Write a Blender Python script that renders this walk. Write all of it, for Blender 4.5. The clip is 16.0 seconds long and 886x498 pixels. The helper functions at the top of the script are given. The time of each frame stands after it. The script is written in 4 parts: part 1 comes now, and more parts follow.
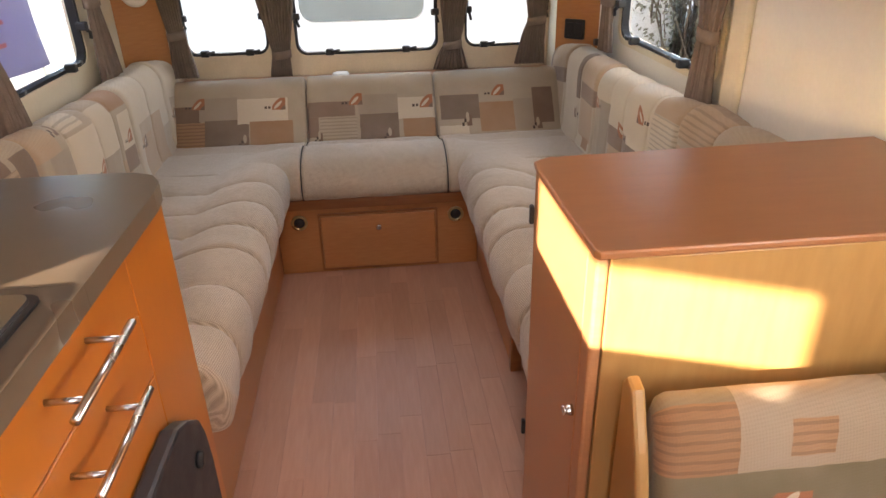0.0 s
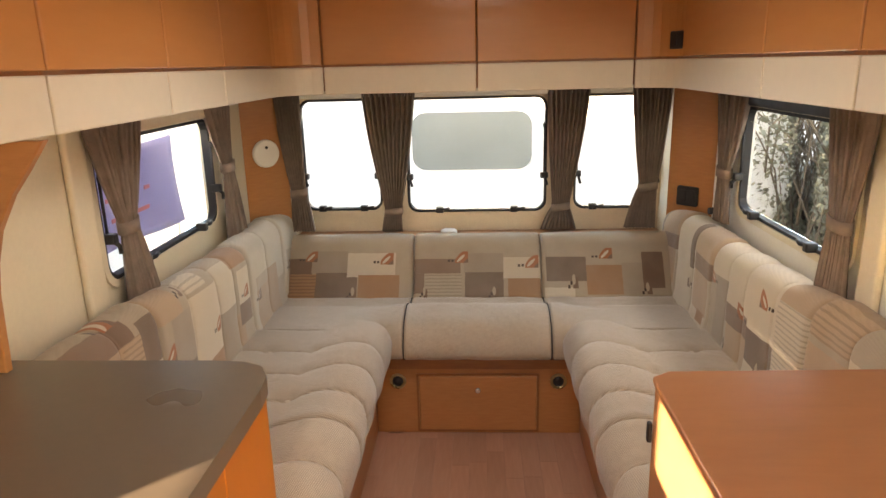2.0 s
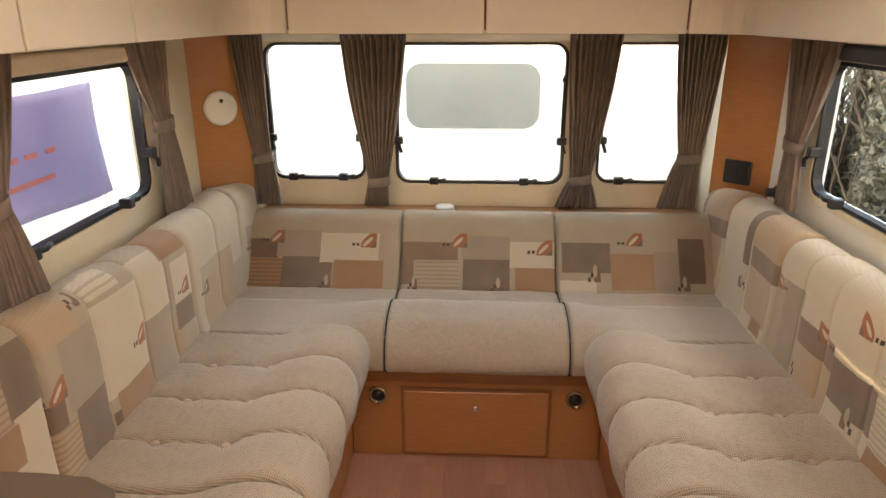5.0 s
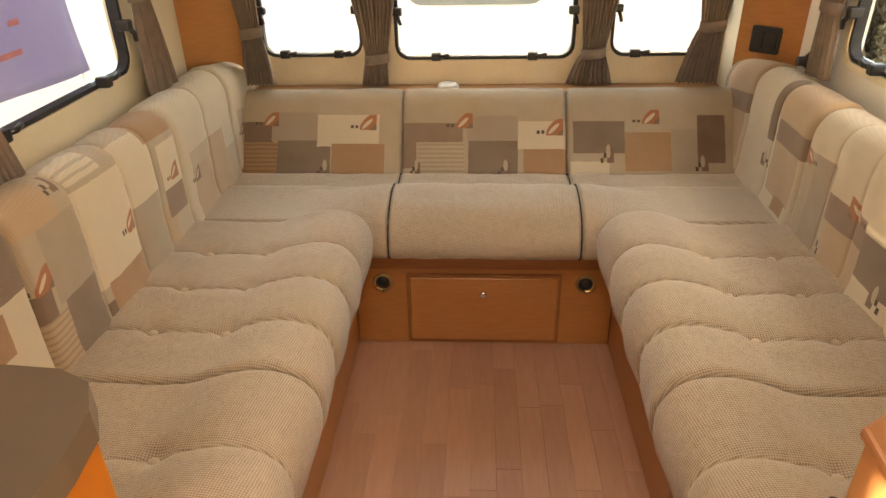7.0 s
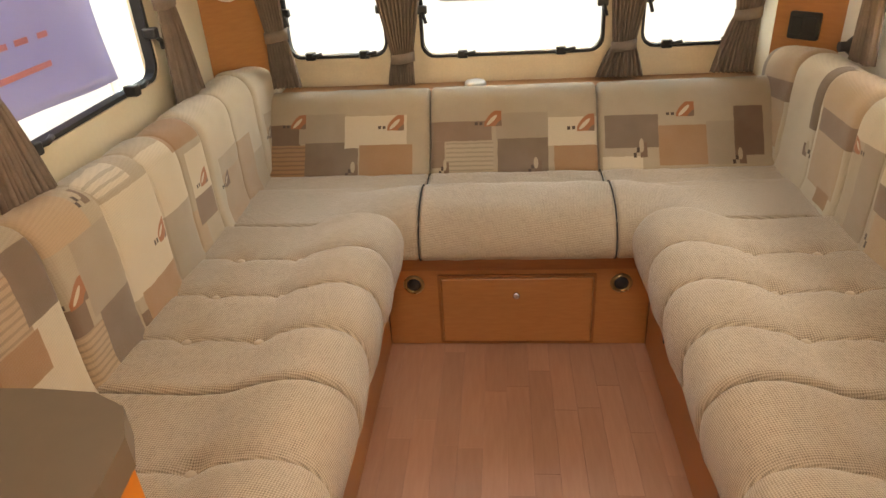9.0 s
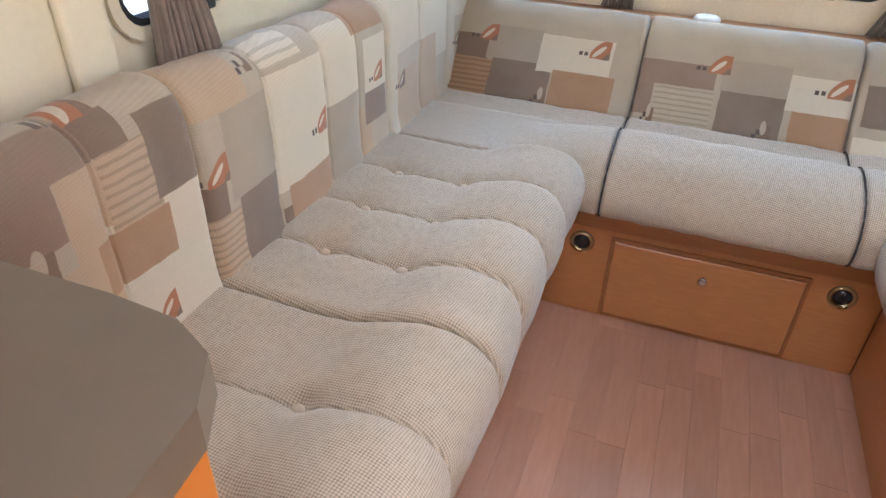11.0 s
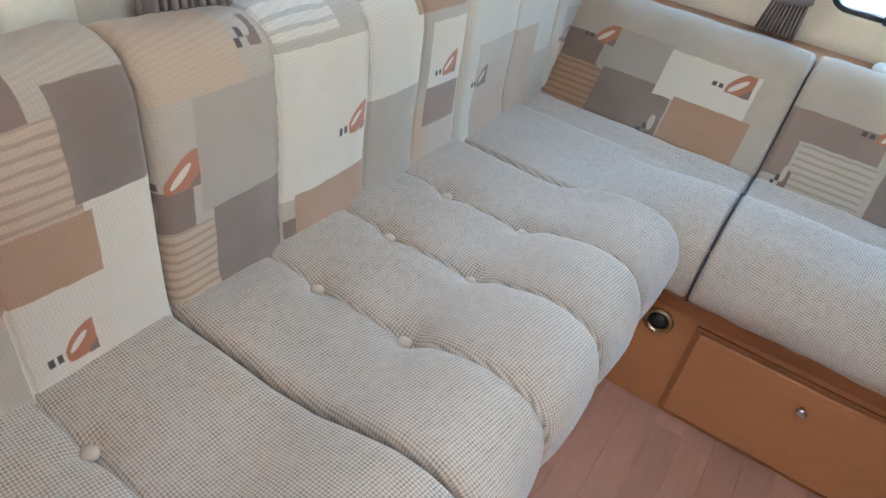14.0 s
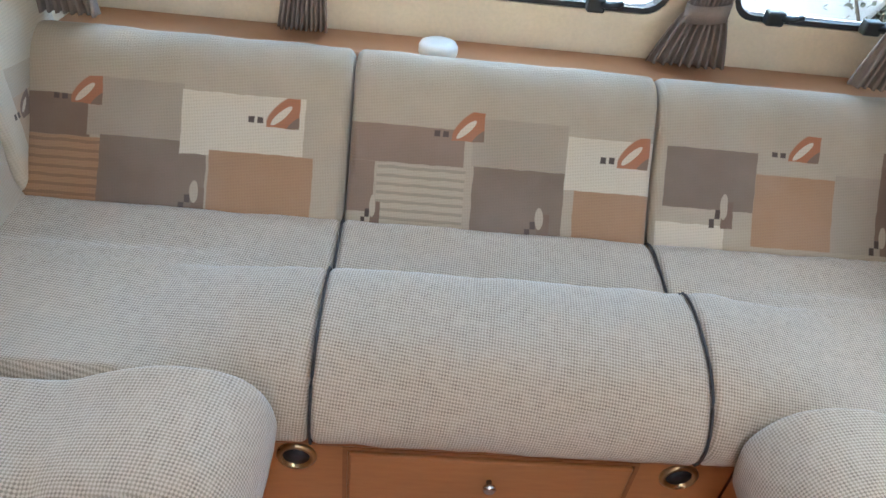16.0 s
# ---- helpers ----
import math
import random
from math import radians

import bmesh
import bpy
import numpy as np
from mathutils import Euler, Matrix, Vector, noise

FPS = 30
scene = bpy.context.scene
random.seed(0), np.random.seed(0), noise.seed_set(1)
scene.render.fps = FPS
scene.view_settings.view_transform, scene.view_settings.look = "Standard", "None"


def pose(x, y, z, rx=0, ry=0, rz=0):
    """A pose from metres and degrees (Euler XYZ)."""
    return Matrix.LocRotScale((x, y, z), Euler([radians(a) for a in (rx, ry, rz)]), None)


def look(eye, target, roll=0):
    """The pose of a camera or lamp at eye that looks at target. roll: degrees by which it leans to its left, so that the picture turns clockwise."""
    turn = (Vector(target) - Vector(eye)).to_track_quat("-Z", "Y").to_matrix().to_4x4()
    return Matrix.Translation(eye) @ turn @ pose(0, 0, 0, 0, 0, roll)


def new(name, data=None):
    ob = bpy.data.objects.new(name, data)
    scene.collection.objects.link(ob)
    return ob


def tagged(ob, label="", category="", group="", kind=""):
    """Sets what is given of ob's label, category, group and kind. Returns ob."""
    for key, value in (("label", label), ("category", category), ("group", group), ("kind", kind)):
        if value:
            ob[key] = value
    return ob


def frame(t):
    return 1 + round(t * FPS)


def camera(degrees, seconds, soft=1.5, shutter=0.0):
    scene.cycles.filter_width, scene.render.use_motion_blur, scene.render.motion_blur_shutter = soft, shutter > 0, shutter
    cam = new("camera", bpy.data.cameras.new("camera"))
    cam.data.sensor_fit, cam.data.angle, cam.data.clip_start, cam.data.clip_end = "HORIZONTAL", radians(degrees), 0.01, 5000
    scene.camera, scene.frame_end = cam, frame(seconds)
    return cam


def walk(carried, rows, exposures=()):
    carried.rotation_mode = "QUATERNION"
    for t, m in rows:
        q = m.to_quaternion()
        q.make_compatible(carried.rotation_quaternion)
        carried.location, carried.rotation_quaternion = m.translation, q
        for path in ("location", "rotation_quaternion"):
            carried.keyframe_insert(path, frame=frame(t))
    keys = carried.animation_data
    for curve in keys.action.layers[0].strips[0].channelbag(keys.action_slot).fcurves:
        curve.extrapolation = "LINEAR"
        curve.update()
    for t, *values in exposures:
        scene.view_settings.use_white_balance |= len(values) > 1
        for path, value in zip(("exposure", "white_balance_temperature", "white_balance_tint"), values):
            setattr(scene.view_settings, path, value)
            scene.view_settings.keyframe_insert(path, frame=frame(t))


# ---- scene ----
cam = camera(66.7, 16.0)
PATH = [
    (0, (0.029, 0.84, 1.377), (0.194, 2.623, 0.486), -1.4),
    (0.5, (-0.011, 0.857, 1.388), (0.099, 2.665, 0.541), -1.0),
    (1, (-0.037, 0.881, 1.434), (-0.018, 2.733, 0.679), -1.4),
    (1.5, (-0.036, 0.908, 1.469), (-0.094, 2.818, 0.879), -2.2),
    (2, (0.015, 0.936, 1.494), (-0.095, 2.861, 0.962), -1.4),
    (2.5, (0.034, 0.946, 1.513), (-0.112, 2.892, 1.075), -0.3),
    (3, (0.004, 1.05, 1.513), (-0.096, 3.013, 1.145), 0.3),
    (5.5, (-0.008, 1.548, 1.412), (-0.107, 3.394, 0.648), -0.3),
    (6, (-0.007, 1.573, 1.384), (-0.111, 3.379, 0.531), -0.5),
    (6.5, (-0.009, 1.58, 1.378), (-0.098, 3.354, 0.458), -0.5),
    (7, (-0.018, 1.583, 1.374), (-0.122, 3.339, 0.422), -1.2),
    (7.5, (-0.009, 1.578, 1.372), (-0.111, 3.337, 0.426), -1.4),
    (8, (-0.013, 1.581, 1.377), (-0.121, 3.335, 0.423), -1.8),
    (10.5, (-0.119, 1.756, 1.313), (-0.528, 3.447, 0.327), -2.7),
    (11, (-0.157, 1.839, 1.243), (-0.721, 3.406, 0.135), 1.8),
    (11.5, (-0.173, 1.98, 1.214), (-0.897, 3.419, 0.029), 4.9),
    (12, (-0.19, 2.046, 1.187), (-1.032, 3.367, -0.057), 5.1),
    (12.5, (-0.209, 2.056, 1.186), (-1.026, 3.377, -0.075), 6.2),
    (13, (-0.213, 2.073, 1.182), (-1.021, 3.388, -0.09), 7.1),
    (13.5, (-0.209, 2.109, 1.189), (-1.008, 3.44, -0.072), 8.3),
    (14, (-0.241, 2.208, 1.194), (-0.976, 3.62, -0.016), 10.2),
    (14.5, (-0.287, 2.374, 1.208), (-0.828, 3.868, -0.007), 10.5),
    (15, (-0.256, 2.484, 1.204), (-0.593, 4.006, -0.049), 9.8),
    (15.5, (-0.201, 2.612, 1.19), (-0.328, 4.133, -0.103), 8.6),
    (16, (-0.181, 2.771, 1.216), (-0.055, 4.353, -0.001), 7.1),
]
EXPOSURES = [(0, 3.05, 7000, 18), (1, 3.15, 7200, 18), (2.5, 3.25, 7900, 14), (5.5, 3.25, 7900, 15), (6.2, 3.32, 9200, 16), (8.2, 3.35, 10300, 16),
             (10.3, 3.62, 6300, 10), (11, 3.78, 5700, 9), (12, 3.75, 5300, 5), (13.5, 3.75, 5050, 3), (14.5, 3.75, 5100, 2), (16, 3.75, 5500, 5)]
walk(cam, [(t, look(eye, target, roll)) for t, eye, target, roll in PATH], EXPOSURES)

# ---- light ----
SUN_DIR = Vector((1.0, 1.0, -0.232))
world = bpy.data.worlds.new("sky")
scene.world = world
world.use_nodes = True
wn = world.node_tree
sky = wn.nodes.new("ShaderNodeTexSky")
sky.sky_type = "NISHITA"
sky.sun_disc = False
sky.sun_elevation = radians(14)
sky.sun_rotation = radians(225)
wn.nodes["Background"].inputs["Strength"].default_value = 0.15
wn.links.new(sky.outputs[0], wn.nodes["Background"].inputs["Color"])
sun_data = bpy.data.lights.new("sun", "SUN")
sun_data.energy, sun_data.angle, sun_data.color = 5.0, radians(0.8), (1.0, 0.86, 0.66)
sun = new("sun", sun_data)
sun.matrix_world = Matrix.Translation((-6, -6, 4)) @ SUN_DIR.to_track_quat("-Z", "Y").to_matrix().to_4x4()


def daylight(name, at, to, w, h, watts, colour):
    """Sky light that falls in through an opening; the rear openings are added."""
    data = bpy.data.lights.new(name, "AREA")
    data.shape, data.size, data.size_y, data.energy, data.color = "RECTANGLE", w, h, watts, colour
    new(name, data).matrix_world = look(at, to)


daylight("roof_light_sky", (0, 2.47, 1.865), (0, 2.47, 0), 0.44, 0.44, 0.85, (0.95, 0.97, 1.0))
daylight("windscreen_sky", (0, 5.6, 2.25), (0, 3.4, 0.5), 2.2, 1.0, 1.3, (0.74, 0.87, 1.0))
daylight("windscreen_high_sky", (0, 4.5, 1.62), (0, 3.6, 0.4), 1.8, 0.4, 0.75, (0.70, 0.84, 1.0))
daylight("left_window_sky", (-1.5, 3.1, 1.75), (0.6, 3.0, 0.4), 0.9, 0.35, 0.28, (0.96, 0.97, 1.0))
daylight("right_window_sky", (1.5, 3.15, 1.75), (-0.8, 2.8, 0.5), 0.9, 0.35, 0.7, (0.98, 0.97, 0.95))
# fill lamp added in an unseen roof opening to brighten the rear
daylight("rear_roof_light_sky", (0, 0.45, 1.865), (0, 0.45, 0), 0.6, 0.6, 0.65, (1.0, 0.95, 0.88))
daylight("side_window_sky", (1.065, 0.45, 1.17), (0, 0.45, 1.1), 1.4, 0.34, 1.2, (1.0, 0.93, 0.82))
# fill lamp added behind an unseen opening in the rear wall
daylight("rear_window_sky", (0, -1.32, 1.25), (0, 0, 1.1), 0.9, 0.46, 0.4, (1.0, 0.95, 0.88))


# ---- materials ----
class Mat:
    """A small builder for node materials."""

    def __init__(self, name, rough=0.5, metal=0.0, coat=0.0):
        self.m = bpy.data.materials.new(name)
        self.m.use_nodes = True
        self.t = self.m.node_tree
        self.b = self.t.nodes["Principled BSDF"]
        self.b.inputs["Roughness"].default_value = rough
        self.b.inputs["Metallic"].default_value = metal
        self.b.inputs["Coat Weight"].default_value = coat

    def n(self, kind, **kw):
        node = self.t.nodes.new(kind)
        for key, v in kw.items():
            node.inputs[key.replace("_", " ")].default_value = v
        return node

    def link(self, a, b):
        self.t.links.new(a, b)

    def math(self, op, a, b=0.0, c=0.0):
        node = self.t.nodes.new("ShaderNodeMath")
        node.operation = op
        for k, v in enumerate((a, b, c)):
            if isinstance(v, (int, float)):
                node.inputs[k].default_value = v
            else:
                self.link(v, node.inputs[k])
        return node.outputs[0]

    def mix(self, fac, a, b, blend="MIX"):
        node = self.t.nodes.new("ShaderNodeMix")
        node.data_type, node.blend_type = "RGBA", blend
        for k, v in ((0, fac), (6, a), (7, b)):
            if isinstance(v, tuple):
                node.inputs[k].default_value = (*v, 1)
            elif isinstance(v, (int, float)):
                node.inputs[k].default_value = v
            else:
                self.link(v, node.inputs[k])
        return node.outputs[2]

    def noise(self, coord, scale, detail=4.0, stretch=(1, 1, 1), rough=0.55):
        mp = self.n("ShaderNodeMapping")
        mp.inputs["Scale"].default_value = stretch
        self.link(coord, mp.inputs["Vector"])
        nz = self.n("ShaderNodeTexNoise", Scale=scale, Detail=detail, Roughness=rough)
        self.link(mp.outputs[0], nz.inputs["Vector"])
        return nz.outputs["Fac"]

    def coord(self, which="Object"):
        return self.t.nodes.new("ShaderNodeTexCoord").outputs[which]

    def span(self, v, a, b, lo=0.0, hi=1.0):
        node = self.n("ShaderNodeMapRange")
        self.link(v, node.inputs[0])
        for k, q in zip((1, 2, 3, 4), (a, b, lo, hi)):
            node.inputs[k].default_value = q
        return node.outputs[0]

    def color(self, c):
        if isinstance(c, tuple):
            self.b.inputs["Base Color"].default_value = (*c, 1)
        else:
            self.link(c, self.b.inputs["Base Color"])

    def bump(self, h, strength=0.2, dist=0.002):
        node = self.n("ShaderNodeBump", Strength=strength, Distance=dist)
        self.link(h, node.inputs["Height"])
        self.link(node.outputs[0], self.b.inputs["Normal"])

    def roughness(self, v):
        self.link(v, self.b.inputs["Roughness"])


def wood(name, dark, light, grain=(1, 1, 14), rough=0.35, coat=0.15, vary=0.0, relief=0.08):
    m = Mat(name, rough, 0, coat)
    co = m.coord()
    fine = m.noise(co, 9, 6, grain)
    broad = m.noise(co, 2.2, 2, (1, 1, 2))
    f = m.math("ADD", m.math("MULTIPLY", fine, 0.65), m.math("MULTIPLY", broad, 0.35))
    c = m.mix(m.span(f, 0.3, 0.7), dark, light)
    if vary:
        info = m.t.nodes.new("ShaderNodeObjectInfo")
        c = m.mix(1.0, c, m.mix(info.outputs["Random"], (1 - vary,) * 3, (1 + vary * 0.5,) * 3), "MULTIPLY")
    m.color(c)
    m.roughness(m.span(fine, 0.2, 0.8, rough - 0.01 - relief, rough + 0.01 + relief))
    m.bump(fine, relief, 0.001)
    return m.m


def plain(name, c, rough=0.5, metal=0.0, scale=6, vary=0.12, bump=0.05, coat=0.0):
    m = Mat(name, rough, metal, coat)
    co = m.coord()
    big, small = m.noise(co, scale, 3), m.noise(co, scale * 18, 3)
    f = m.math("ADD", m.math("MULTIPLY", big, 0.6), m.math("MULTIPLY", small, 0.4))
    m.color(m.mix(m.span(f, 0.3, 0.7), tuple(q * (1 - vary) for q in c), tuple(min(0.9, q * (1 + vary * 0.5)) for q in c)))
    m.roughness(m.span(big, 0.3, 0.7, max(0.03, rough - 0.07), rough + 0.07))
    if bump:
        m.bump(small, bump, 0.002)
    return m.m


def weave(m, c, pitch, deep):
    """A fine dogtooth weave laid over the colour c, by the cloth's own metres."""
    uv = m.coord("UV")
    ck = m.n("ShaderNodeTexChecker", Scale=1.0 / pitch)
    mp = m.n("ShaderNodeMapping")
    mp.inputs["Rotation"].default_value = (0, 0, radians(38))
    mp.inputs["Scale"].default_value = (1.0, 0.85, 1.0)
    m.link(uv, mp.inputs["Vector"])
    m.link(mp.outputs[0], ck.inputs["Vector"])
    ck.inputs["Color1"].default_value, ck.inputs["Color2"].default_value = (1, 1, 1, 1), (0, 0, 0, 1)
    fuzz = m.noise(uv, 420, 2)
    slub = m.noise(uv, 60, 3)
    f = m.math("MULTIPLY", ck.outputs["Fac"], m.math("MULTIPLY", m.span(fuzz, 0.3, 0.6, 0.6, 1.0), m.span(slub, 0.3, 0.65, 0.6, 1.0)))
    wear = m.noise(uv, 5, 3)
    out = m.mix(m.math("MULTIPLY", f, deep), c, (0.10, 0.065, 0.04))
    out = m.mix(m.span(wear, 0.4, 0.75, 0.0, 0.16), out, (0.55, 0.47, 0.40))
    m.bump(m.math("ADD", f, m.math("MULTIPLY", fuzz, 0.6)), 0.5, 0.0012)
    return out


def seat_cloth():
    m = Mat("dogtooth_seat_cloth", 0.9)
    m.b.inputs["Sheen Weight"].default_value = 0.25
    m.color(weave(m, (0.55, 0.45, 0.335), 0.0031, 0.76))
    return m.m


CREAM, PALE, GREY, TAUPE, TAN = (0.62, 0.535, 0.405), (0.46, 0.375, 0.27), (0.37, 0.30, 0.222), (0.205, 0.147, 0.105), (0.37, 0.215, 0.115)
WARM_TAUPE = (0.245, 0.165, 0.115)
BROWN, RUST, DARK = (0.19, 0.12, 0.08), (0.38, 0.135, 0.055), (0.07, 0.045, 0.035)


def patch_cloth(name, base, patches):
    """Printed patchwork cloth. A patch: u0, v0, u1, v1 in metres on the cloth, colour, and a style (flat, stripe, leaf or squares)."""
    m = Mat(name, 0.92)
    m.b.inputs["Sheen Weight"].default_value = 0.2
    uv = m.coord("UV")
    wob = m.n("ShaderNodeTexNoise", Scale=30.0, Detail=2.0)
    m.link(uv, wob.inputs["Vector"])
    sep = m.n("ShaderNodeSeparateXYZ")
    m.link(uv, sep.inputs[0])
    shift = m.math("MULTIPLY", m.math("SUBTRACT", wob.outputs["Fac"], 0.5), 0.005)
    u, v = m.math("ADD", sep.outputs[0], shift), m.math("ADD", sep.outputs[1], shift)

    def rect(u0, v0, u1, v1):
        du = m.math("SUBTRACT", m.math("ABSOLUTE", m.math("SUBTRACT", u, (u0 + u1) / 2)), (u1 - u0) / 2)
        dv = m.math("SUBTRACT", m.math("ABSOLUTE", m.math("SUBTRACT", v, (v0 + v1) / 2)), (v1 - v0) / 2)
        return m.span(m.math("MAXIMUM", du, dv), -0.0008, 0.0008, 1.0, 0.0)

    def disc(cu, cv, ru, rv):
        a = m.math("DIVIDE", m.math("SUBTRACT", u, cu), ru)
        b = m.math("DIVIDE", m.math("SUBTRACT", v, cv), rv)
        return m.span(m.math("ADD", m.math("MULTIPLY", a, a), m.math("MULTIPLY", b, b)), 0.9, 1.1, 1.0, 0.0)

    def slant(cu, cv, ru, rv):
        a, b = m.math("SUBTRACT", u, cu), m.math("SUBTRACT", v, cv)
        p = m.math("DIVIDE", m.math("ADD", a, b), ru * 1.4142)
        q = m.math("DIVIDE", m.math("SUBTRACT", a, b), rv * 1.4142)
        return m.span(m.math("ADD", m.math("MULTIPLY", p, p), m.math("MULTIPLY", q, q)), 0.9, 1.1, 1.0, 0.0)

    c = m.mix(m.noise(uv, 14, 2), base, tuple(q * 0.86 for q in base))
    for u0, v0, u1, v1, col, style in patches:
        if style == "leaf":
            w, h = u1 - u0, v1 - v0
            cu, cv = u0 + 0.5 * w, v0 + 0.5 * h
            c = m.mix(m.math("MULTIPLY", slant(cu + 0.15 * w, cv - 0.1 * h, 0.85 * w, 0.46 * w), rect(u0, v0, u1, v1)), c, col)
            c = m.mix(slant(cu - 0.06 * w, cv - 0.10 * h, 0.42 * w, 0.11 * w), c, CREAM)
            c = m.mix(m.math("MULTIPLY", slant(u1, v0, 0.55 * w, 0.30 * w), rect(u0, v0, u1, v1)), c, BROWN)
            for a in (0.55, 0.28):
                c = m.mix(rect(u0 - a * w, v0 + 0.1 * h, u0 - (a - 0.18) * w, v0 + 0.30 * h), c, DARK)
            continue
        if style == "squares":
            w, h = (u1 - u0) / 2, (v1 - v0) / 2
            for a, b in ((0, 0), (1, 1)):
                c = m.mix(rect(u0 + a * w, v0 + b * h, u0 + (a + 1) * w, v0 + (b + 1) * h), c, col)
            c = m.mix(rect(u1 + 0.3 * w, v0, u1 + 2.6 * w, v1 + h), c, BROWN)
            c = m.mix(disc(u1 + 0.7 * w, v1 + 0.4 * h, 0.8 * w, 1.4 * h), c, PALE)
            continue
        f = rect(u0, v0, u1, v1)
        if style == "stripe":
            band = m.math("GREATER_THAN", m.math("SINE", m.math("MULTIPLY", v, 2 * math.pi / 0.016)), 0.45)
            c = m.mix(f, c, col)
            c = m.mix(m.math("MULTIPLY", m.math("MULTIPLY", f, band), 0.55), c, tuple(q * 0.5 for q in col))
        else:
            c = m.mix(f, c, col)
    m.color(weave(m, c, 0.0035, 0.16))
    return m.m


WOOD = wood("cherry_panel", (0.40, 0.162, 0.052), (0.48, 0.21, 0.072), (2, 2, 12), 0.35, 0.15, 0.0, 0.04)
WOOD_DARK = wood("cherry_edge", (0.24, 0.085, 0.025), (0.34, 0.135, 0.04), (1, 1, 8))
WOOD_DOOR = wood("locker_door_laminate", (0.52, 0.222, 0.070), (0.55, 0.240, 0.078), (1, 1, 5), 0.26, 0.35, 0.0, 0.0)
WOOD_DRAWER = wood("kitchen_front_laminate", (0.54, 0.176, 0.025), (0.575, 0.194, 0.03), (2, 7, 2), 0.3, 0.25, 0.0, 0.0)
WOOD_TOP = wood("chest_top_laminate", (0.33, 0.14, 0.062), (0.38, 0.168, 0.076), (1, 6, 1), 0.36, 0.1, 0.0, 0.0)
WOOD_CHEST = wood("chest_side_laminate", (0.40, 0.19, 0.085), (0.48, 0.24, 0.115), (2, 2, 12), 0.35, 0.1, 0.0, 0.03)
WOOD_PALE = wood("pale_beech_panel", (0.38, 0.215, 0.075), (0.46, 0.28, 0.105), (5, 1, 1), 0.35, 0.1)
PLANK = wood("beech_strip_floor", (0.44, 0.225, 0.145), (0.53, 0.295, 0.20), (9, 1, 1), 0.46, 0.0, 0.13, 0.03)
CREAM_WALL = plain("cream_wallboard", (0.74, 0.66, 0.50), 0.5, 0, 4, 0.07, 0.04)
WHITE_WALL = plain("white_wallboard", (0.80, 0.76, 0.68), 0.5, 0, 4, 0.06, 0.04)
CREAM_GLOSS = plain("cream_locker_rail", (0.70, 0.62, 0.48), 0.42, 0, 2, 0.05, 0.0, 0.0)
# cream ceiling; part of its shade is put into this darker base colour
CEIL = plain("shaded_ceiling_board", (0.52, 0.42, 0.32), 0.6, 0, 5, 0.08, 0.06)
SHELF = plain("padded_window_surround", (0.72, 0.60, 0.43), 0.55, 0, 7, 0.12, 0.08)
BLACK = plain("black_plastic", (0.018, 0.018, 0.02), 0.38, 0, 20, 0.2, 0.05)
RUBBER = plain("black_rubber", (0.02, 0.02, 0.022), 0.6, 0, 20, 0.2, 0.08)
CHARCOAL = plain("charcoal_plastic", (0.03, 0.03, 0.034), 0.5, 0, 20, 0.2, 0.1)
WORKTOP = plain("dark_bronze_worktop", (0.155, 0.12, 0.088), 0.32, 0, 3, 0.08, 0.0, 0.1)
STEEL = plain("brushed_steel", (0.62, 0.62, 0.62), 0.22, 1.0, 12, 0.1, 0.02)
BRASS = plain("dull_brass", (0.45, 0.36, 0.2), 0.3, 1.0, 12, 0.2, 0.02)
SMOKED = plain("smoked_black_glass", (0.012, 0.012, 0.013), 0.11, 0, 10, 0.2, 0.0)
WHITE = plain("white_plastic", (0.78, 0.75, 0.68), 0.4, 0, 9, 0.06, 0.03)
PIPING = plain("dark_piping", (0.05, 0.042, 0.04), 0.8, 0, 40, 0.2, 0.1)
CURTAIN = plain("brown_curtain_cloth", (0.235, 0.18, 0.145), 0.9, 0, 25, 0.3, 0.2)
GRASS = plain("pale_gravel_ground", (0.36, 0.34, 0.30), 0.9, 0, 3, 0.3, 0.3)
SHELL = plain("white_caravan_shell", (0.82, 0.82, 0.80), 0.35, 0, 2, 0.05, 0.02)
TINT = plain("grey_tinted_window", (0.22, 0.24, 0.23), 0.15, 0, 3, 0.15, 0.0)
RED = plain("red_print", (0.52, 0.20, 0.22), 0.7, 0, 8, 0.15, 0.05)
BARK = plain("brown_twig", (0.16, 0.12, 0.08), 0.9, 0, 10, 0.3, 0.3)
LEAF = plain("dull_green_leaf", (0.23, 0.22, 0.15), 0.6, 0, 4, 0.6, 0.1)
CLOTH = seat_cloth()


def glass(name):
    m = Mat(name, 0.02)
    m.b.inputs["Transmission Weight"].default_value = 1.0
    m.b.inputs["IOR"].default_value = 1.05
    m.color((0.97, 0.98, 0.97))
    return m.m


GLASS = glass("acrylic_pane")


def banner_cloth():
    m = Mat("blue_banner_cloth", 0.85)
    c = m.mix(m.noise(m.coord(), 6, 3), (0.34, 0.34, 0.56), (0.42, 0.42, 0.64))
    m.color(c)
    thin = m.n("ShaderNodeBsdfTranslucent")
    m.link(c, thin.inputs["Color"])
    mx = m.n("ShaderNodeMixShader", Fac=0.5)
    m.link(m.b.outputs[0], mx.inputs[1])
    m.link(thin.outputs[0], mx.inputs[2])
    m.link(mx.outputs[0], m.t.nodes["Material Output"].inputs["Surface"])
    return m.m


BANNER = banner_cloth()


